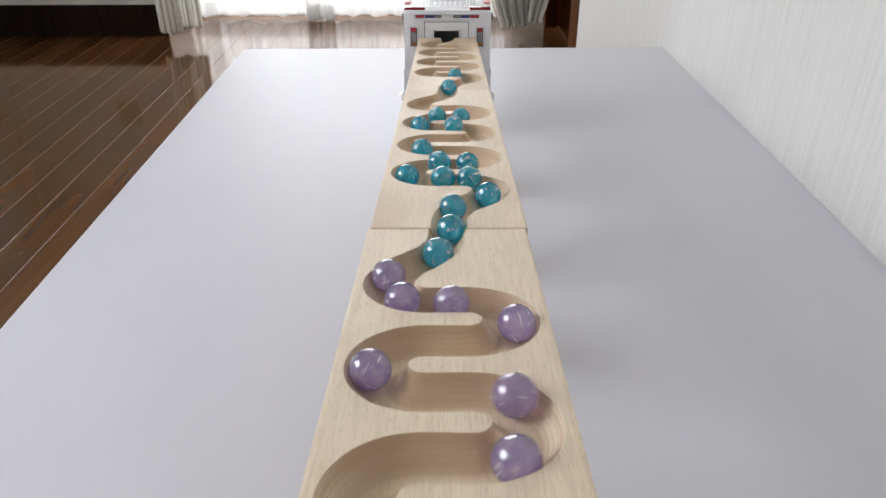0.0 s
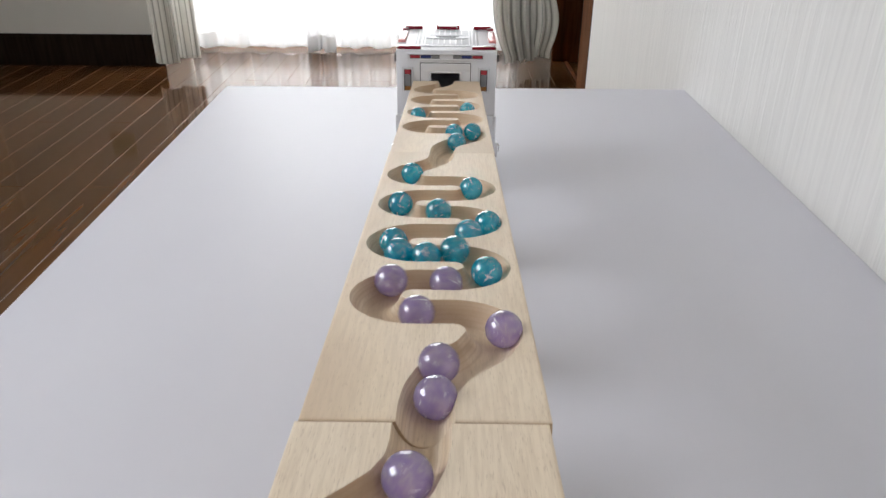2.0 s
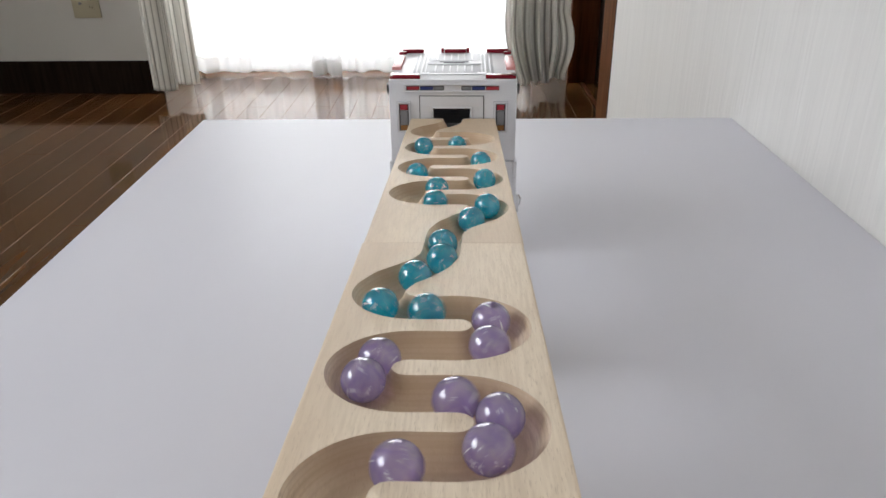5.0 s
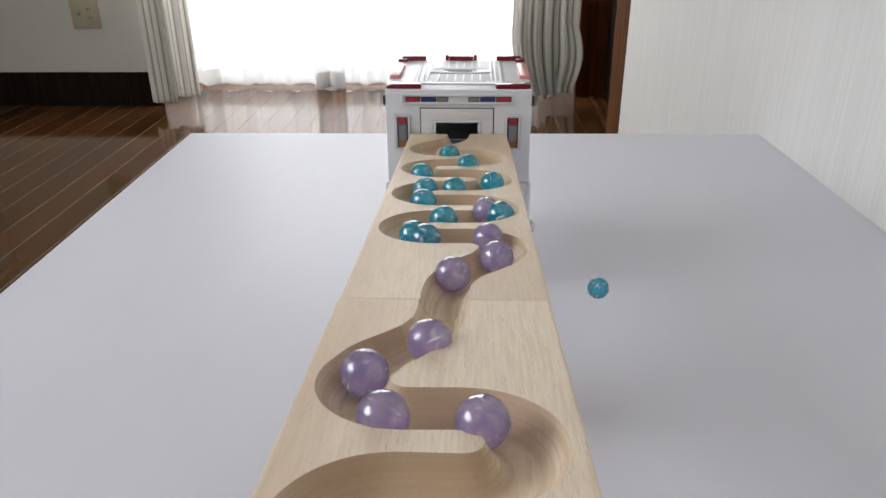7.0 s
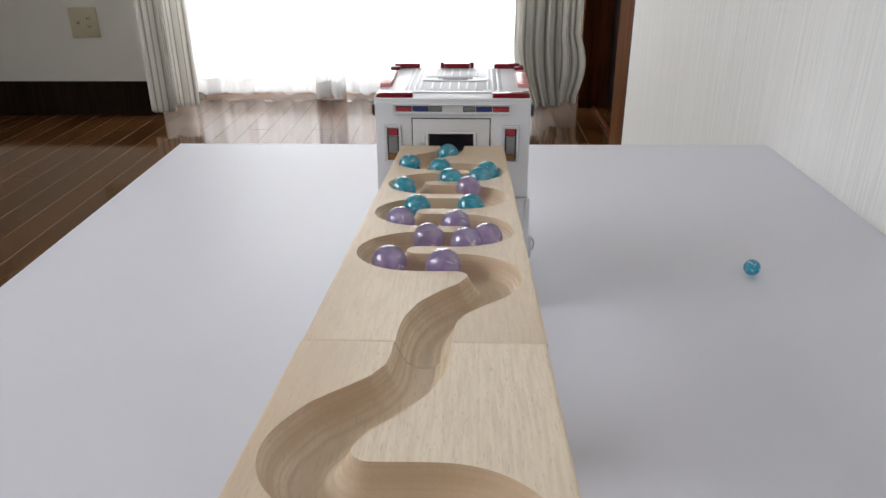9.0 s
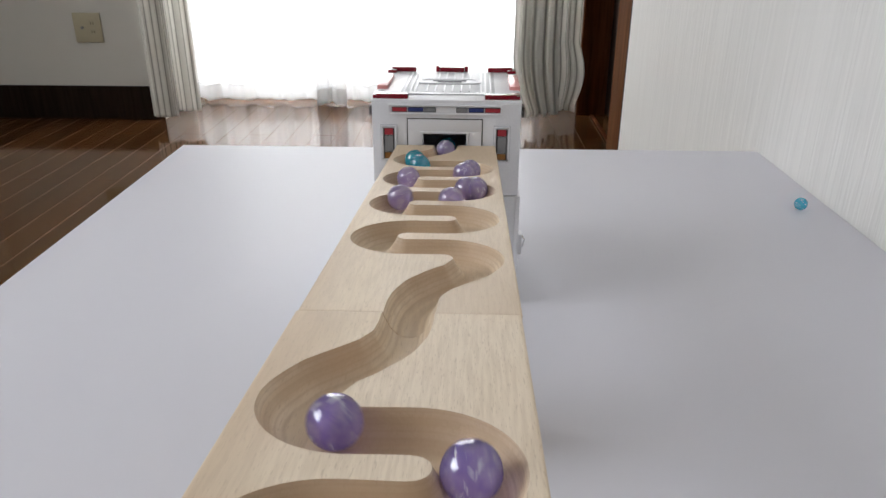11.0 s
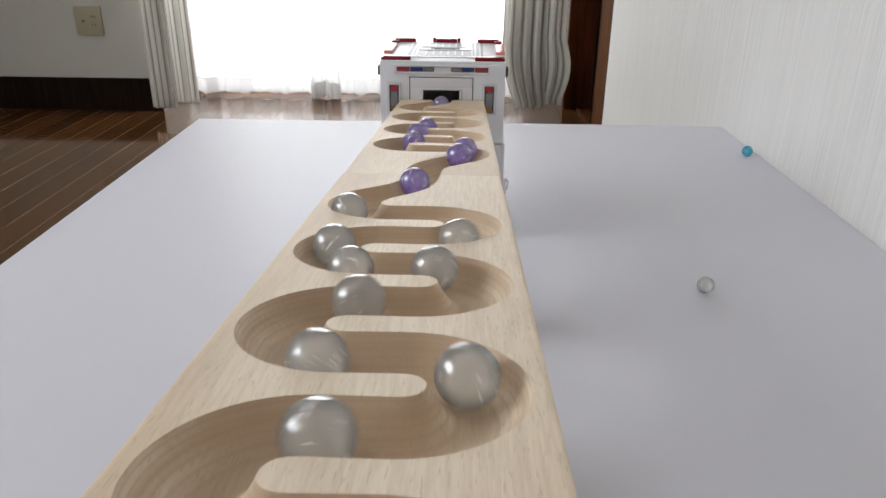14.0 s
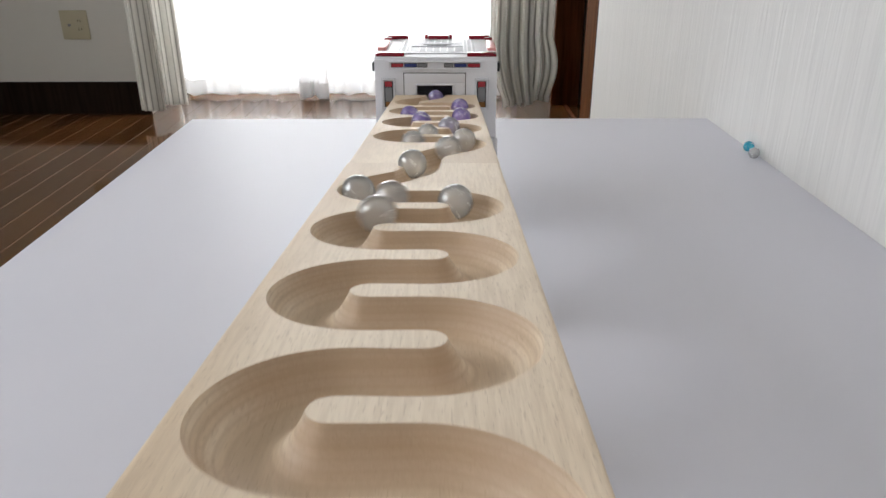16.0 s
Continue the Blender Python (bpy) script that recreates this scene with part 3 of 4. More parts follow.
strip = part("light_strip", frame_ring(-44 * MM, 42 * MM, 161.0 * MM, 168.3 * MM, 0.8 * MM, -1.3 * MM, 0.3 * MM), WHITE, truck)
for a, b, m in ((-40.7, -30.2, REDS), (-28.6, -17.6, BLUE), (-16.2, -8.2, SILVER), (8.2, 15.8, SILVER), (17.4, 28.2, BLUE), (29.8, 40.6, REDS)):
    tbox("strip_frame", a - 0.5, b + 0.5, -0.25, 0.2, 162.7, 166.6, BLACK, strip, 0.1)
    tbox("light", a, b, -0.6, 0.1, 163.2, 166.1, m, strip, 0.15)
for s in (-1, 1):
    c = 43.4 * s - 0.6
    fr = part("lamp_frame", frame_ring((c - 5.9) * MM, (c + 5.9) * MM, 124.6 * MM, 152.4 * MM, 0.9 * MM, -1.5 * MM, 0.3 * MM), WHITE, truck)
    # thin grey ring just outside the lamp frame
    part("lamp_outline", frame_ring((c - 6.4) * MM, (c + 6.4) * MM, 124.1 * MM, 152.9 * MM, 0.5 * MM, -0.2 * MM, 0.3 * MM, 0.0), GREY, fr)
    for z0, z1, m in ((145.0, 149.8, REDS), (131.6, 144.2, SILVER), (126.2, 130.8, AMBER)):
        tbox("lamp_bezel", c - 4.2, c + 4.2, -0.25, 0.2, z0 - 0.3, z1 + 0.3, BLACK, fr, 0.1)
        tbox("lamp", c - 3.2, c + 3.2, -0.6, 0.1, z0, z1, m, fr, 0.15)
    # roof corner lights, side rails, tabs
    tbox("corner_light", min(s * 29, s * 53.5), max(s * 29, s * 53.5), 3.0, 9.5, 171.8, 175.4, RED, None, 0.8, "clear red corner light")
    tbox("corner_light", min(s * 49, s * 56), max(s * 49, s * 56), 3.4, 20, 171.8, 174.4, RED, None, 0.8, "clear red corner light")
    tbox("corner_light", min(s * 32, s * 54), max(s * 32, s * 54), 143, 149, 171.8, 176.0, RED, None, 0.8, "clear red corner light")
    tbox("corner_light", min(s * 49, s * 57), max(s * 49, s * 57), 134, 148.5, 171.8, 174.6, RED, None, 0.8, "clear red corner light")
    tbox("roof_rail", min(s * 49, s * 57.4), max(s * 49, s * 57.4), 46, 112, 170.5, 175, PINK, None, 1.2, "pale red side rail")
    tbox("side_tab", min(s * 56.5, s * 59.5), max(s * 56.5, s * 59.5), 6, 16, 158, 166, BLACK, None, 0.5)
    tbox("latch_plate", min(s * 58.5, s * 62), max(s * 58.5, s * 62), 4, 14, 44, 62, WHITE, None, 0.6)
    la = part("latch_ring", rod([(s * 61 * MM, 6 * MM, 50 * MM), (s * 63.5 * MM, 5 * MM, 52 * MM), (s * 64 * MM, 5 * MM, 58 * MM), (s * 62 * MM, 6 * MM, 61 * MM)], 0.0009, 8), CHROME, truck, "small chrome latch ring")
tbox("centre_light", -11, 11, 143.5, 149.5, 171.8, 176.0, RED, None, 0.8, "clear red light")
tbox("centre_light", -14.5, -11.2, 144.5, 149.5, 171.8, 177.0, RED, None, 0.6)
tbox("centre_light", 11.2, 14.5, 144.5, 149.5, 171.8, 177.0, RED, None, 0.6)
panel = tbox("roof_panel", -37, 37, 22, 138, 171.8, 172.5, GREY, None, 0.2, "grey ribbed roof panel")
for x in (-34, -29.5, -26, 26, 29.5, 34):
    tbox("rib", x - 0.8, x + 0.8, 22, 138, 172.3, 173.1, WHITE, panel, 0.4)
for k in range(6):
    x = -17 + 6.8 * k
    tbox("rib", x - 0.8, x + 0.8, 32, 66, 172.3, 173.1, WHITE, panel, 0.4)
    tbox("rib", x - 0.8, x + 0.8, 96, 132, 172.3, 173.1, WHITE, panel, 0.4)
tbox("crossbar", -37, 37, 20, 26, 172.3, 172.9, WHITE, panel, 0.25)
for x in (-33, -28, -23, 23, 28, 33):
    tbox("vent_rib", x - 1.2, x + 1.2, 17.5, 27.5, 172.7, 173.5, WHITE, panel, 0.4)
bm = bmesh.new()
for rad_, z_ in ((1.0, 172.4), (1.0, 173.3), (0.90, 173.7), (0.84, 173.0)):
    ring = []
    for k in range(48):
        a = 2 * math.pi * k / 48
        ca, sa = math.cos(a), math.sin(a)
        ring.append(bm.verts.new((27 * rad_ * math.copysign(abs(ca) ** 0.55, ca) * MM, (66.5 + 9.5 * rad_ * math.copysign(abs(sa) ** 0.7, sa)) * MM, z_ * MM)))
    if rad_ != 1.0 or z_ != 172.4:
        for k in range(48):
            bm.faces.new((last_ring[k], last_ring[(k + 1) % 48], ring[(k + 1) % 48], ring[k]))
    last_ring = ring
bm.faces.new(last_ring)
emblem = part("emblem", bm, WHITE, panel, "raised white oval emblem")
tbox("slot", -14, 14, 83, 85, 172.9, 173.9, GREY, emblem, 0.3)
tbox("slot", -10, 10, 77.5, 79, 172.9, 173.8, SILVER, emblem, 0.3)

# ---- marbles ----
RAD = 0.0071


def marble_mesh(kind, material):
    bm = bmesh.new()
    bmesh.ops.create_icosphere(bm, subdivisions=4, radius=RAD)
    rnd = random.Random(len(kind))
    for v in bm.verts:
        v.co *= 1 + 0.012 * noise.noise(v.co * 420 + Vector((rnd.random(), 0, 0)))
    me = bpy.data.meshes.new(kind)
    bm.to_mesh(me)
    bm.free()
    me.polygons.foreach_set("use_smooth", [True] * len(me.polygons))
    me.materials.append(material)
    return me


TEAL = ("teal_marble", "translucent teal crackle glass marble in the groove", marble_mesh("teal", crackle("teal_crackle", (0.0, 0.58, 0.86), (0.03, 0.82, 1.0), 0.36)))
LILAC = ("lilac_marble", "translucent lilac crackle glass marble in the groove", marble_mesh("lilac", crackle("lilac_crackle", (0.64, 0.52, 0.95), (0.84, 0.72, 1.0), 0.38)))
VIOLET = ("violet_marble", "translucent violet crackle glass marble in the groove", marble_mesh("violet", crackle("violet_crackle", (0.46, 0.35, 0.90), (0.68, 0.56, 1.0), 0.40)))
CLEAR = ("clear_marble", "colourless crackle glass marble in the groove", marble_mesh("clear", crackle("clear_crackle", (0.97, 0.98, 0.95), (1.0, 1.0, 0.99), 0.55)))
# white flakes that paint the glints of the marbles' cracks
GLINT = mat("white_crack_glint", (0.95, 0.97, 0.98), 0.08, 0.0, Specular_IOR_Level=1.0)


def glint_flakes(seed):
    """Small curved cracks of a marble, their glints put in as white flakes."""
    rnd = random.Random(seed)
    bm = bmesh.new()
    for _ in range(26):
        axis = Vector((rnd.gauss(0, 1), rnd.gauss(0, 1), rnd.gauss(0, 1))).normalized()
        m = axis.to_track_quat("Z", "Y").to_matrix()
        wide, tall = rnd.uniform(0.15, 0.42), rnd.uniform(0.018, 0.055)
        turn = rnd.uniform(0, 6.28)
        dist = rnd.uniform(0.994, 1.004)
        row = []
        for i in range(5):
            a = (i / 4 - 0.5) * 2 * wide
            pair = []
            for s in (-1, 1):
                x, y = a, s * tall * (1 - (abs(i - 2) / 2.4) ** 2) + 0.25 * a * a
                p = Vector((x * math.cos(turn) - y * math.sin(turn), x * math.sin(turn) + y * math.cos(turn), 1.0 + 0.12 * s * tall)).normalized()
                pair.append(bm.verts.new(m @ p * RAD * dist))
            row.append(pair)
        for (a, c), (d, e) in zip(row, row[1:]):
            bm.faces.new((a, d, e, c))
    me = bpy.data.meshes.new("glint_flake")
    bm.to_mesh(me)
    bm.free()
    me.materials.append(GLINT)
    return me


CRACK_GLINTS = [glint_flakes(k) for k in range(4)]
COUNT = [0]


def marble(kind, label=""):
    name, text, me = kind
    ob = tagged(new(name, me), label or text, "marble", "rolling marbles")
    new("glint_flake", CRACK_GLINTS[COUNT[0] % 4]).parent = ob
    COUNT[0] += 1
    return ob


def on_track(s, off):
    """The place of a marble s metres down the whole track, off metres to the side of the groove's middle."""
    k = min(max(int(s // PATHLEN), 0), 3)
    i = (s - k * PATHLEN) / PATHLEN * (len(MIDLINE) - 1)
    j = min(max(int(i), 0), len(MIDLINE) - 2)
    a, b = MIDLINE[j], MIDLINE[j + 1]
    p = a + (b - a) * (i - j)
    d = (b - a) / np.linalg.norm(b - a)
    p = p + np.array((d[1], -d[0])) * off
    w = WIDE[j]
    z = RAD - DEPTH * (1 - min(abs(off) / w, 1) ** 2.5) + 0.0003
    return board_pose(k) @ Vector((p[0], p[1], z)), board_pose(k).to_3x3() @ Vector((-d[1], d[0], 0)).cross(Vector((0, 0, 1))).normalized()


def spun(places, start):
    """Rows for walk(): the marble turns as it rolls from place to place."""
    q, rows, last = Euler((start, 2 * start, start / 2)).to_quaternion(), [], None
    for t, p in places:
        if last is not None:
            go = p - last
            if go.length > 1e-5:
                axis = Vector((0, 0, 1)).cross(go)
                if axis.length > 1e-6:
                    q = Matrix.Rotation(min(go.length / RAD, 1.4), 3, axis.normalized()).to_quaternion() @ q
        last = p
        rows.append((t, Matrix.Translation(p) @ q.to_matrix().to_4x4()))
    return rows


SPEED = 0.115
PARKED = [0]
DROPPED = [0]


def roll(kind, seen):
    """A marble that rolls down the groove through (seconds, millimetres along, millimetres aside), and at its end into the truck."""
    ob = marble(kind)
    n = COUNT[0]
    seen = [(t, s / 1000, o / 1000) for t, s, o in seen]
    t0, s0, o0 = seen[0]
    first = []
    if t0 > 0:
        park = 0.44 - 0.0165 * PARKED[0]
        PARKED[0] += 1
        back = max(0.0, t0 - (s0 - park) / SPEED)
        first = [(0.0, park, 0.0)] + ([(back, park, 0.0)] if back > 0 else [])
    keys = first + seen
    tl, sl, ol = keys[-1]
    end = 4 * PATHLEN - 0.002
    gone = None
    if tl < 16:
        gone = tl + max(0.05, (end - sl) / SPEED)
        keys.append((gone, end, 0.0))
    ts, ss, os_ = [np.array(c) for c in zip(*keys)]
    places = []
    slot = DROPPED[0]
    for f in range(161):
        t = f / 10
        if gone is not None and t > gone:
            break
        places.append((t, on_track(float(np.interp(t, ts, ss)), float(np.interp(t, ts, os_)))[0]))
    if gone is not None and gone < 16:
        DROPPED[0] += 1
        lip, _ = on_track(end, 0)
        col, row, layer = slot % 5, (slot // 5) % 3, slot // 15
        rest = Vector((0.0404 + (col - 2) * 0.0175 + 0.005 * (layer % 2), 1.118 + row * 0.018, TZ + 0.0185 + 0.0155 * layer))
        steps = [(gone + 0.2, lip + AHEAD * 0.022), (gone + 0.3, lip + Vector((0, 0.034, -0.03))), (gone + 0.45, rest)]
        for t, p in steps:
            if t < 15.95 and t > places[-1][0] + 0.02:
                places.append((t, p))
        places.append((16.0, places[-1][1]))
    walk(ob, spun(places, n))
    return ob


def free(kind, label, start, rows):
    """A marble that leaves the groove, drops and rolls over the table to the wall."""
    ob = marble(kind, label)
    t1 = rows[0][0]
    ts, ss = zip(*start)
    ss = [v * PATHLEN / 0.5978 for v in ss]
    places = [(f / 10, on_track(float(np.interp(f / 10, ts, ss)), 0)[0]) for f in range(int(t1 * 10 - 0.5))]
    walk(ob, spun(places + [(t, Vector(p)) for t, p in rows], COUNT[0]))


# ---- floor planks ----
def planks():
    wide, long_ = 0.0909, 1.818
    bm = box(-wide / 2 + 0.0002, wide / 2 - 0.0002, -long_ / 2, long_ / 2, -0.012, 0, 0.0013, 2)
    me = bpy.data.meshes.new("plank")
    bm.to_mesh(me)
    bm.free()
    me.materials.append(FLOORWOOD)
    floor = bpy.data.objects["floor"]
    n = 0
    x = -1.115 + wide / 2 - 11 * wide
    while x < 0.95:
        off = (0.0, 0.606, 1.212)[n % 3]
        for j in range(5):
            y = Y0 - 1.2 + off + long_ * (j + 0.5)
            if y - long_ / 2 < Y2 - 0.1 and y + long_ / 2 > Y0:
                ob = new("plank", me)
                ob.parent = floor
                ob.location = (x, y, 0)
        n += 1
        x += wide




def seams():
    """Rounded glossy strips added a hair proud; pale colour paints the plank joints' glint."""
    wide = 0.0909
    bm = rod([(0, Y0, -0.0009), (0, Y2 - 0.002, -0.0009)], 0.0013, 10)
    me = bpy.data.meshes.new("seam")
    bm.to_mesh(me)
    bm.free()
    me.polygons.foreach_set("use_smooth", [True] * len(me.polygons))
    me.materials.append(SEAM)
    x = -1.115 - 11 * wide
    while x < 0.95:
        ob = new("seam", me)
        ob.parent = bpy.data.objects["floor"]
        ob.location = (x, 0, 0)
        x += wide


planks()
seams()


def motions():
    roll(TEAL, [(0, 1843, 3), (0.5, 1890, -1), (1, 1942, 1), (1.5, 2006, -2), (2, 2066, 2), (2.5, 2129, -1), (3, 2190, 1), (3.5, 2253, -1), (4, 2308, 5)])
    roll(TEAL, [(0, 1775, -2), (0.5, 1834, -5), (1, 1886, 2), (1.5, 1955, 4), (2, 2005, -2), (2.5, 2068, 4), (3, 2133, -2), (3.5, 2195, 2), (4, 2255, -2)])
    roll(TEAL, [(0, 1601, -4), (0.5, 1657, 2), (1, 1705, 5), (1.5, 1790, -5), (2, 1841, -5), (2.5, 1893, -3), (3, 1942, 1), (3.5, 2001, -3), (4, 2064, 1)])
    roll(TEAL, [(0, 1582, -5), (0.5, 1633, 0), (1, 1684, -3), (1.5, 1758, -1), (2, 1829, 5), (2.5, 1872, 1), (3, 1929, -1), (3.5, 1983, 0), (4, 2040, -2), (6.5, 2321, 1)])
    roll(TEAL, [(0, 1553, 2), (0.5, 1608, -2), (1, 1665, 0), (1.5, 1724, 3), (2, 1794, -3), (2.5, 1851, -2), (3, 1880, 3), (3.5, 1937, -1), (4, 1981, -1), (6.5, 2198, 3), (7, 2244, -5), (7.5, 2266, 5), (8, 2327, 2)])
    roll(TEAL, [(0, 1521, 5), (0.5, 1557, 0), (1, 1605, -1), (1.5, 1657, 0), (2, 1691, 5), (2.5, 1754, 0), (3, 1819, 2), (3.5, 1867, 2), (4, 1911, -1), (6.5, 2135, -3), (7, 2182, 5), (7.5, 2230, -2), (8, 2266, -3), (8.5, 2316, 1)])
    roll(TEAL, [(0, 1417, 3), (0.5, 1470, -4), (1, 1523, 4), (1.5, 1573, 3), (2, 1626, -4), (2.5, 1691, -1), (3, 1762, 0), (3.5, 1817, -4), (4, 1869, 2), (6.5, 2074, -4), (7, 2130, -2), (7.5, 2177, 5), (8, 2202, -5), (8.5, 2258, -4), (9, 2306, 5)])
    roll(TEAL, [(0, 1344, -4), (0.5, 1397, 4), (1, 1456, -3), (1.5, 1512, -1), (2, 1562, 1), (2.5, 1621, 2), (3, 1684, -3), (3.5, 1749, 0), (4, 1822, 5), (6.5, 2038, -2), (7, 2074, -1), (7.5, 2126, -3), (8, 2179, 5), (8.5, 2216, -4), (9, 2264, -5)])
    roll(TEAL, [(0, 1325, -5), (0.5, 1380, 5), (1, 1417, 0), (1.5, 1469, -3), (2, 1525, 4), (2.5, 1575, 1), (3, 1634, 1), (3.5, 1690, -1), (4, 1763, 1), (6.5, 1997, -1), (7, 2045, 2), (7.5, 2091, 1), (8, 2139, -2), (8.5, 2195, 2), (9, 2245, -5)])
    roll(TEAL, [(0, 1296, -1), (0.5, 1350, -3), (1, 1403, 2), (1.5, 1446, -5), (2, 1493, 3), (2.5, 1542, -3), (3, 1606, 3), (3.5, 1665, -5), (4, 1724, 4), (6.5, 1978, -3), (7, 2028, 0), (7.5, 2068, 0), (8, 2112, -5), (8.5, 2161, 0), (9, 2213, 2)])
    roll(TEAL, [(0, 1269, 5), (0.5, 1315, -5), (1, 1363, 3), (1.5, 1415, 4), (2, 1477, 0), (2.5, 1530, -3), (3, 1573, 4), (3.5, 1631, 0), (4, 1692, 1), (6.5, 1954, -5), (7, 1996, 0), (7.5, 2036, 3), (8, 2082, -1), (8.5, 2139, -1), (9, 2191, 5)])
    roll(TEAL, [(0, 1255, 5), (0.5, 1292, 4), (1, 1343, -2), (1.5, 1397, 3), (2, 1432, 2), (2.5, 1488, 3), (3, 1548, -2), (3.5, 1602, 2), (4, 1648, -2), (6.5, 1920, 2), (7, 1940, 3), (7.5, 2009, -2), (8, 2065, 4), (8.5, 2123, -2), (9, 2176, 5)])
    roll(TEAL, [(0, 1228, -1), (0.5, 1267, 4), (1, 1316, 0), (1.5, 1373, 5), (2, 1415, 1), (2.5, 1470, 3), (3, 1532, -3), (3.5, 1567, 4), (4, 1625, 3), (6.5, 1900, -1), (7, 1911, 0), (7.5, 1986, -2), (8, 2040, -4), (8.5, 2078, -4), (9, 2133, -4)])
    roll(TEAL, [(0, 1198, -4), (0.5, 1253, 5), (1, 1297, -1), (1.5, 1353, -3), (2, 1400, 0), (2.5, 1457, 0), (3, 1500, 0), (3.5, 1550, -3), (4, 1606, 4), (6.5, 1869, 2), (7, 1869, 2), (7.5, 1920, 0), (8, 1959, 3), (8.5, 2003, -2), (9, 2058, 2), (11.5, 2329, 4)])
    roll(TEAL, [(0, 1172, 1), (0.5, 1236, 4), (1, 1279, 4), (1.5, 1325, -5), (2, 1387, 5), (2.5, 1420, -4), (3, 1478, 4), (3.5, 1534, -3), (4, 1584, -2), (6.5, 1817, -2), (7.5, 1906, 3), (8, 1929, 1), (8.5, 1977, -2), (9, 2029, 3), (11.5, 2312, 1)])
    roll(LILAC, [(0, 1111, -3), (0.5, 1178, 0), (1, 1243, 5), (1.5, 1288, 4), (2, 1336, -1), (2.5, 1388, 0), (3, 1424, -4), (3.5, 1471, 2), (4, 1522, 1), (6.5, 1795, -5), (7, 1941, -5), (7.5, 1972, 1), (8, 2000, -3), (8.5, 2048, 4), (9, 2098, 5)])
    roll(LILAC, [(0, 1089, 0), (0.5, 1133, 3), (1, 1197, -3), (1.5, 1255, 4), (2, 1314, -4), (2.5, 1365, 0), (3, 1403, 0), (3.5, 1447, 0), (4, 1500, 1), (6.5, 1773, 1), (7, 1834, 3), (7.5, 1871, 0), (8, 1913, 0), (8.5, 1947, -2), (9, 2000, -2), (11.5, 2254, -5), (12, 2319, 4)])
    roll(LILAC, [(0, 1069, 0), (0.5, 1112, 0), (1, 1159, 2), (1.5, 1212, -5), (2, 1272, 2), (2.5, 1324, -1), (3, 1374, 0), (3.5, 1416, -2), (4, 1463, 2), (6.5, 1727, 4), (7, 1809, -1), (7.5, 1852, -2), (8, 1898, 2), (8.5, 1927, 1), (9, 1973, -2), (11.5, 2247, -4), (12, 2304, 1)])
    roll(LILAC, [(0, 1038, 2), (0.5, 1093, -1), (1, 1126, 4), (1.5, 1180, 0), (2, 1236, 4), (2.5, 1283, -1), (3, 1335, 2), (3.5, 1393, -2), (4, 1450, 0), (6.5, 1705, 3), (7, 1781, -3), (7.5, 1838, 1), (8, 1862, 0), (8.5, 1914, 0), (9, 1939, 0), (11.5, 2203, 3), (12, 2251, -5), (12.5, 2321, 0)])
    roll(LILAC, [(0, 973, -2), (0.5, 1037, 2), (1, 1100, -1), (1.5, 1146, 2), (2, 1201, -5), (2.5, 1262, -1), (3, 1320, -2), (3.5, 1367, 4), (4, 1416, 0), (6.5, 1670, -3), (7, 1720, 5), (7.5, 1780, -4), (8, 1845, 2), (8.5, 1879, -2), (9, 1927, 0), (11.5, 2131, -2), (12, 2240, -5), (12.5, 2291, 4)])
    roll(LILAC, [(0, 922, 4), (0.5, 984, -3), (1, 1046, 2), (1.5, 1110, -4), (2, 1184, 2), (2.5, 1232, -1), (3, 1281, -1), (3.5, 1351, 2), (4, 1394, 0), (6.5, 1657, -5), (7, 1694, 1), (7.5, 1745, 0), (8, 1821, 5), (8.5, 1863, 1), (9, 1910, -4), (11.5, 2131, 4), (12, 2203, -1), (12.5, 2259, -2), (13, 2317, 3)])
    roll(LILAC, [(0, 894, 3), (0.5, 960, -2), (1, 1026, 3), (1.5, 1092, -3), (2, 1145, 0), (2.5, 1193, -1), (3, 1256, 0), (3.5, 1333, 4), (4, 1375, -1), (6.5, 1636, -4), (7, 1667, -4), (7.5, 1701, 2), (8, 1760, -1), (8.5, 1827, 5), (9, 1871, 0), (11.5, 2099, 5), (12, 2180, -2), (12.5, 2212, -5), (13, 2271, -2), (13.5, 2328, 0)])
    roll(LILAC, [(2.5, 1162, -3), (3, 1239, 5), (3.5, 1306, -3), (4, 1359, 2), (6.5, 1595, 5), (7, 1640, -5), (7.5, 1680, -3), (8, 1723, 4), (8.5, 1785, -4), (9, 1847, 1), (11.5, 2072, -5), (12, 2130, -4), (12.5, 2177, 3), (13, 2213, -5), (13.5, 2266, -3), (14, 2318, 1)])
    roll(VIOLET, [(11.5, 1726, 4), (12, 1810, 2), (12.5, 1861, 1), (13, 1922, -4), (13.5, 1981, 5), (14, 2039, 3), (14.5, 2095, -5), (15, 2162, -5), (15.5, 2229, 0), (16, 2329, 0)])
    roll(VIOLET, [(11.5, 1682, -2), (12, 1753, -1), (12.5, 1832, 5), (13, 1873, 0), (13.5, 1934, -4), (14, 1989, -5), (14.5, 2050, -5), (15, 2114, -5), (15.5, 2172, 0), (16, 2215, 0)])
    roll(VIOLET, [(11.5, 1598, 5), (12, 1657, -5), (12.5, 1718, 2), (13, 1785, -5), (13.5, 1844, 5), (14, 1904, 0), (14.5, 1957, -2), (15, 2021, -1), (15.5, 2091, 0), (16, 2128, 0)])
    roll(VIOLET, [(12, 1577, 4), (12.5, 1633, 3), (13, 1685, 0), (13.5, 1764, 0), (14, 1832, 5), (14.5, 1876, 1), (15, 1941, -3), (15.5, 2002, 0), (16, 2085, 0)])
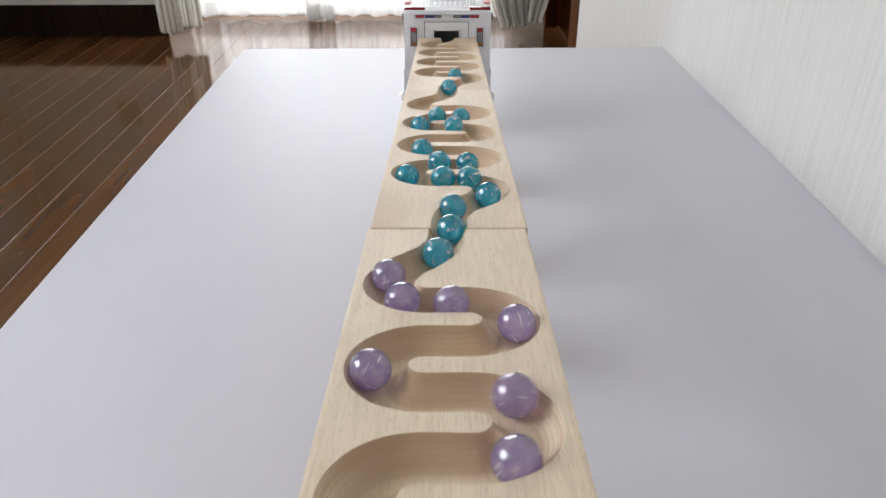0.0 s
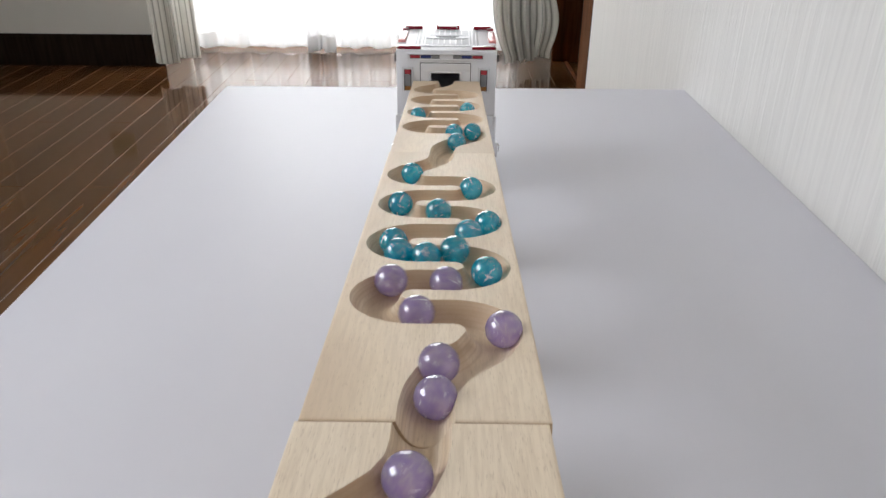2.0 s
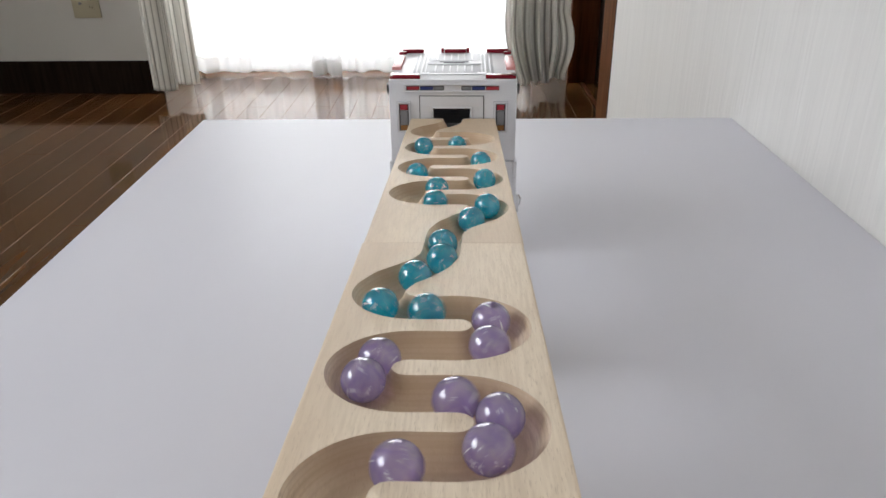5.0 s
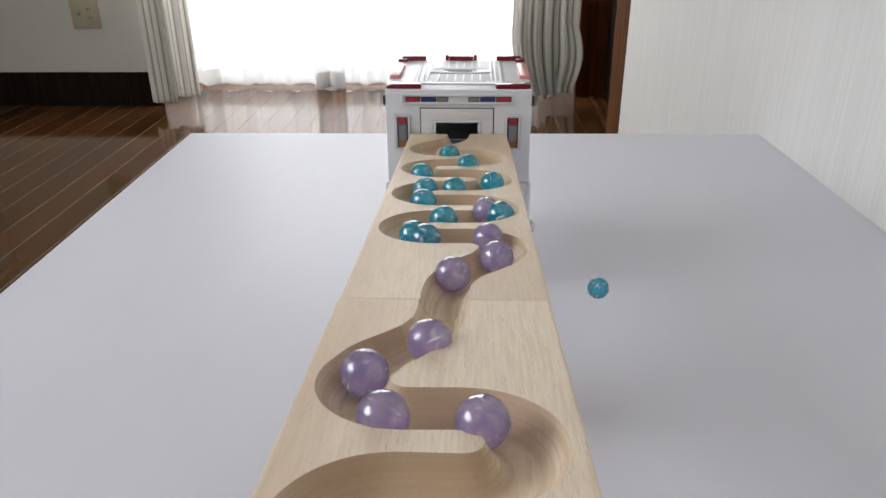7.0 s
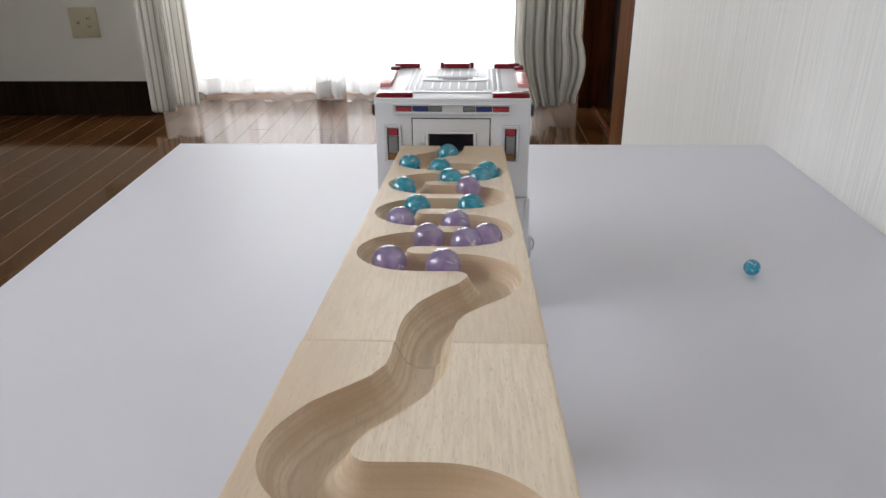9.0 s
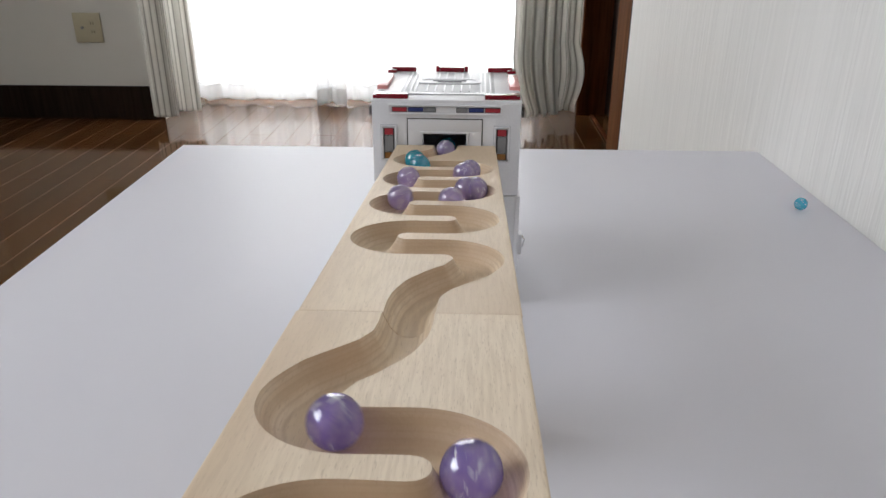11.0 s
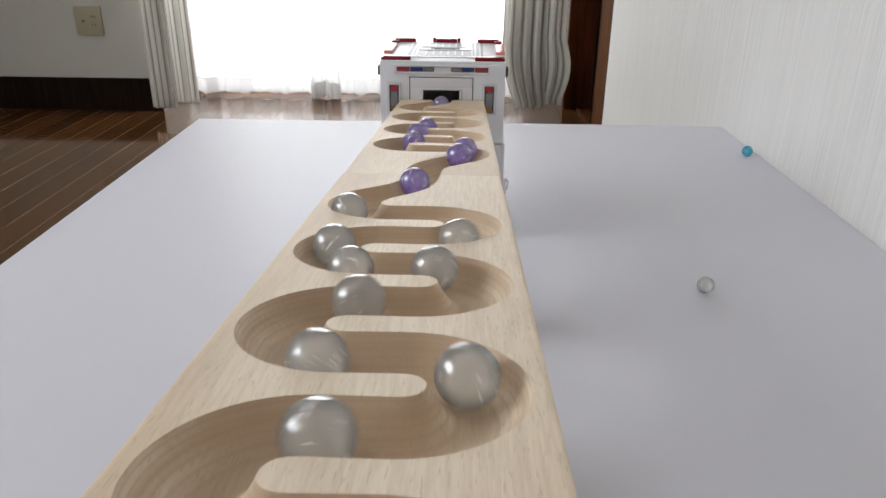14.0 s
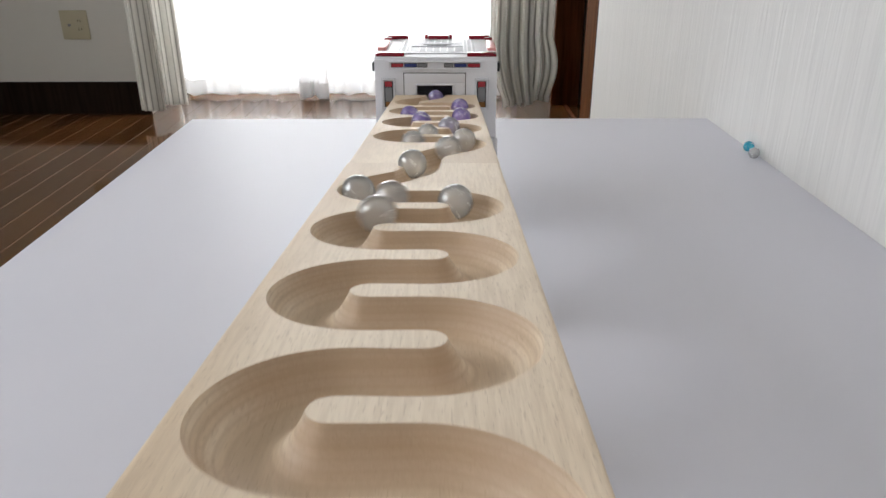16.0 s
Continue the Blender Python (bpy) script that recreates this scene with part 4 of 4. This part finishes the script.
    roll(VIOLET, [(12, 1548, -1), (12.5, 1608, 3), (13, 1668, -1), (13.5, 1728, 1), (14, 1810, -5), (14.5, 1854, 5), (15, 1905, -5), (15.5, 1963, 0), (16, 2037, 0)])
    roll(VIOLET, [(12, 1500, 3), (12.5, 1552, -1), (13, 1614, 4), (13.5, 1675, -3), (14, 1740, -2), (14.5, 1829, 5), (15, 1884, 5), (15.5, 1921, 0), (16, 1967, 0)])
    roll(CLEAR, [(12.5, 1511, 1), (13, 1563, -2), (13.5, 1618, 3), (14, 1678, -4), (14.5, 1751, -2), (15, 1832, 5), (15.5, 1869, 3), (16, 1966, -4)])
    roll(CLEAR, [(12.5, 1440, -5), (13, 1488, 3), (13.5, 1545, -2), (14, 1607, 4), (14.5, 1673, 3), (15, 1739, -2), (15.5, 1829, 5), (16, 1914, 2)])
    roll(CLEAR, [(13, 1414, 1), (13.5, 1459, 2), (14, 1514, 1), (14.5, 1569, -5), (15, 1619, -4), (15.5, 1668, 2), (16, 1798, -5)])
    roll(CLEAR, [(13, 1436, -3), (13.5, 1490, 2), (14, 1538, -3), (14.5, 1585, -5), (15, 1640, -1), (15.5, 1701, -5), (16, 1831, 5)])
    roll(CLEAR, [(13, 1469, 3), (13.5, 1516, 4), (14, 1565, -1), (14.5, 1622, 3), (15, 1680, 0), (15.5, 1748, -1), (16, 1859, 0)])
    roll(CLEAR, [(13.5, 1325, -5), (14, 1407, -2), (14.5, 1465, 0), (15, 1522, 5), (15.5, 1582, -5), (16, 1688, -2)])
    roll(CLEAR, [(13.5, 1405, -4), (14, 1453, -3), (14.5, 1495, 3), (15, 1544, 3), (15.5, 1597, -5), (16, 1747, -5)])
    roll(CLEAR, [(14, 1325, 1), (14.5, 1384, 3), (15, 1444, -3), (15.5, 1513, 3), (16, 1639, 0)])
    roll(CLEAR, [(14, 1372, 0), (14.5, 1430, -1), (15, 1489, 1), (15.5, 1551, -1), (16, 1666, 3)])
    roll(CLEAR, [(14.5, 1326, -2), (15, 1383, 1), (15.5, 1451, -5), (16, 1578, -5)])
    free(TEAL, "translucent teal crackle marble rolling over the white table", [(0, 1.169), (0.5, 1.246), (1, 1.281), (2, 1.393), (3, 1.484), (4, 1.583), (6.2, 1.835), (6.4, 1.858)],
         [(6.4, (0.082, 0.807, 0.682)), (6.5, (0.086, 0.890, 0.647)), (6.6, (0.098, 0.903, 0.56)), (6.67, (0.104, 0.914, 0.5078)), (6.82, (0.116, 0.929, 0.555)), (7.0, (0.134, 0.952, 0.57)),
          (7.2, (0.151, 0.974, 0.545)), (7.32, (0.160, 0.985, 0.5078)), (7.42, (0.168, 0.994, 0.52)), (7.52, (0.176, 1.004, 0.5078)), (8.0, (0.213, 1.033, 0.5078)), (8.5, (0.258, 1.093, 0.5078)),
          (9.0, (0.304, 1.148, 0.5078)), (9.5, (0.342, 1.196, 0.5078)), (10.2, (0.390, 1.255, 0.5078)), (11.0, (0.432, 1.318, 0.5078)), (11.5, (0.452, 1.352, 0.5078)), (12.0, (0.454, 1.372, 0.5078)), (12.5, (0.451, 1.384, 0.5078)), (13.0, (0.451, 1.389, 0.5078)),
          (14.0, (0.450, 1.388, 0.5078)), (15.0, (0.451, 1.381, 0.5078)), (15.5, (0.456, 1.378, 0.5078)), (16.0, (0.462, 1.364, 0.5078))])
    free(CLEAR, "colourless crackle marble rolling over the white table", [(0, 0.140), (3.0, 0.140), (11.9, 1.22), (12.1, 1.25)],
         [(12.1, (0.081, 0.468, 0.722)), (12.2, (0.094, 0.498, 0.67)), (12.35, (0.110, 0.549, 0.5078)), (12.55, (0.127, 0.619, 0.53)), (12.7, (0.139, 0.679, 0.5078)), (13.0, (0.171, 0.807, 0.5078)), (13.5, (0.217, 0.889, 0.5078)), (14.0, (0.266, 0.973, 0.5078)),
          (14.5, (0.312, 1.054, 0.5078)), (15.0, (0.356, 1.120, 0.5078)), (15.5, (0.412, 1.224, 0.5078)), (16.0, (0.457, 1.332, 0.5078))])


motions()
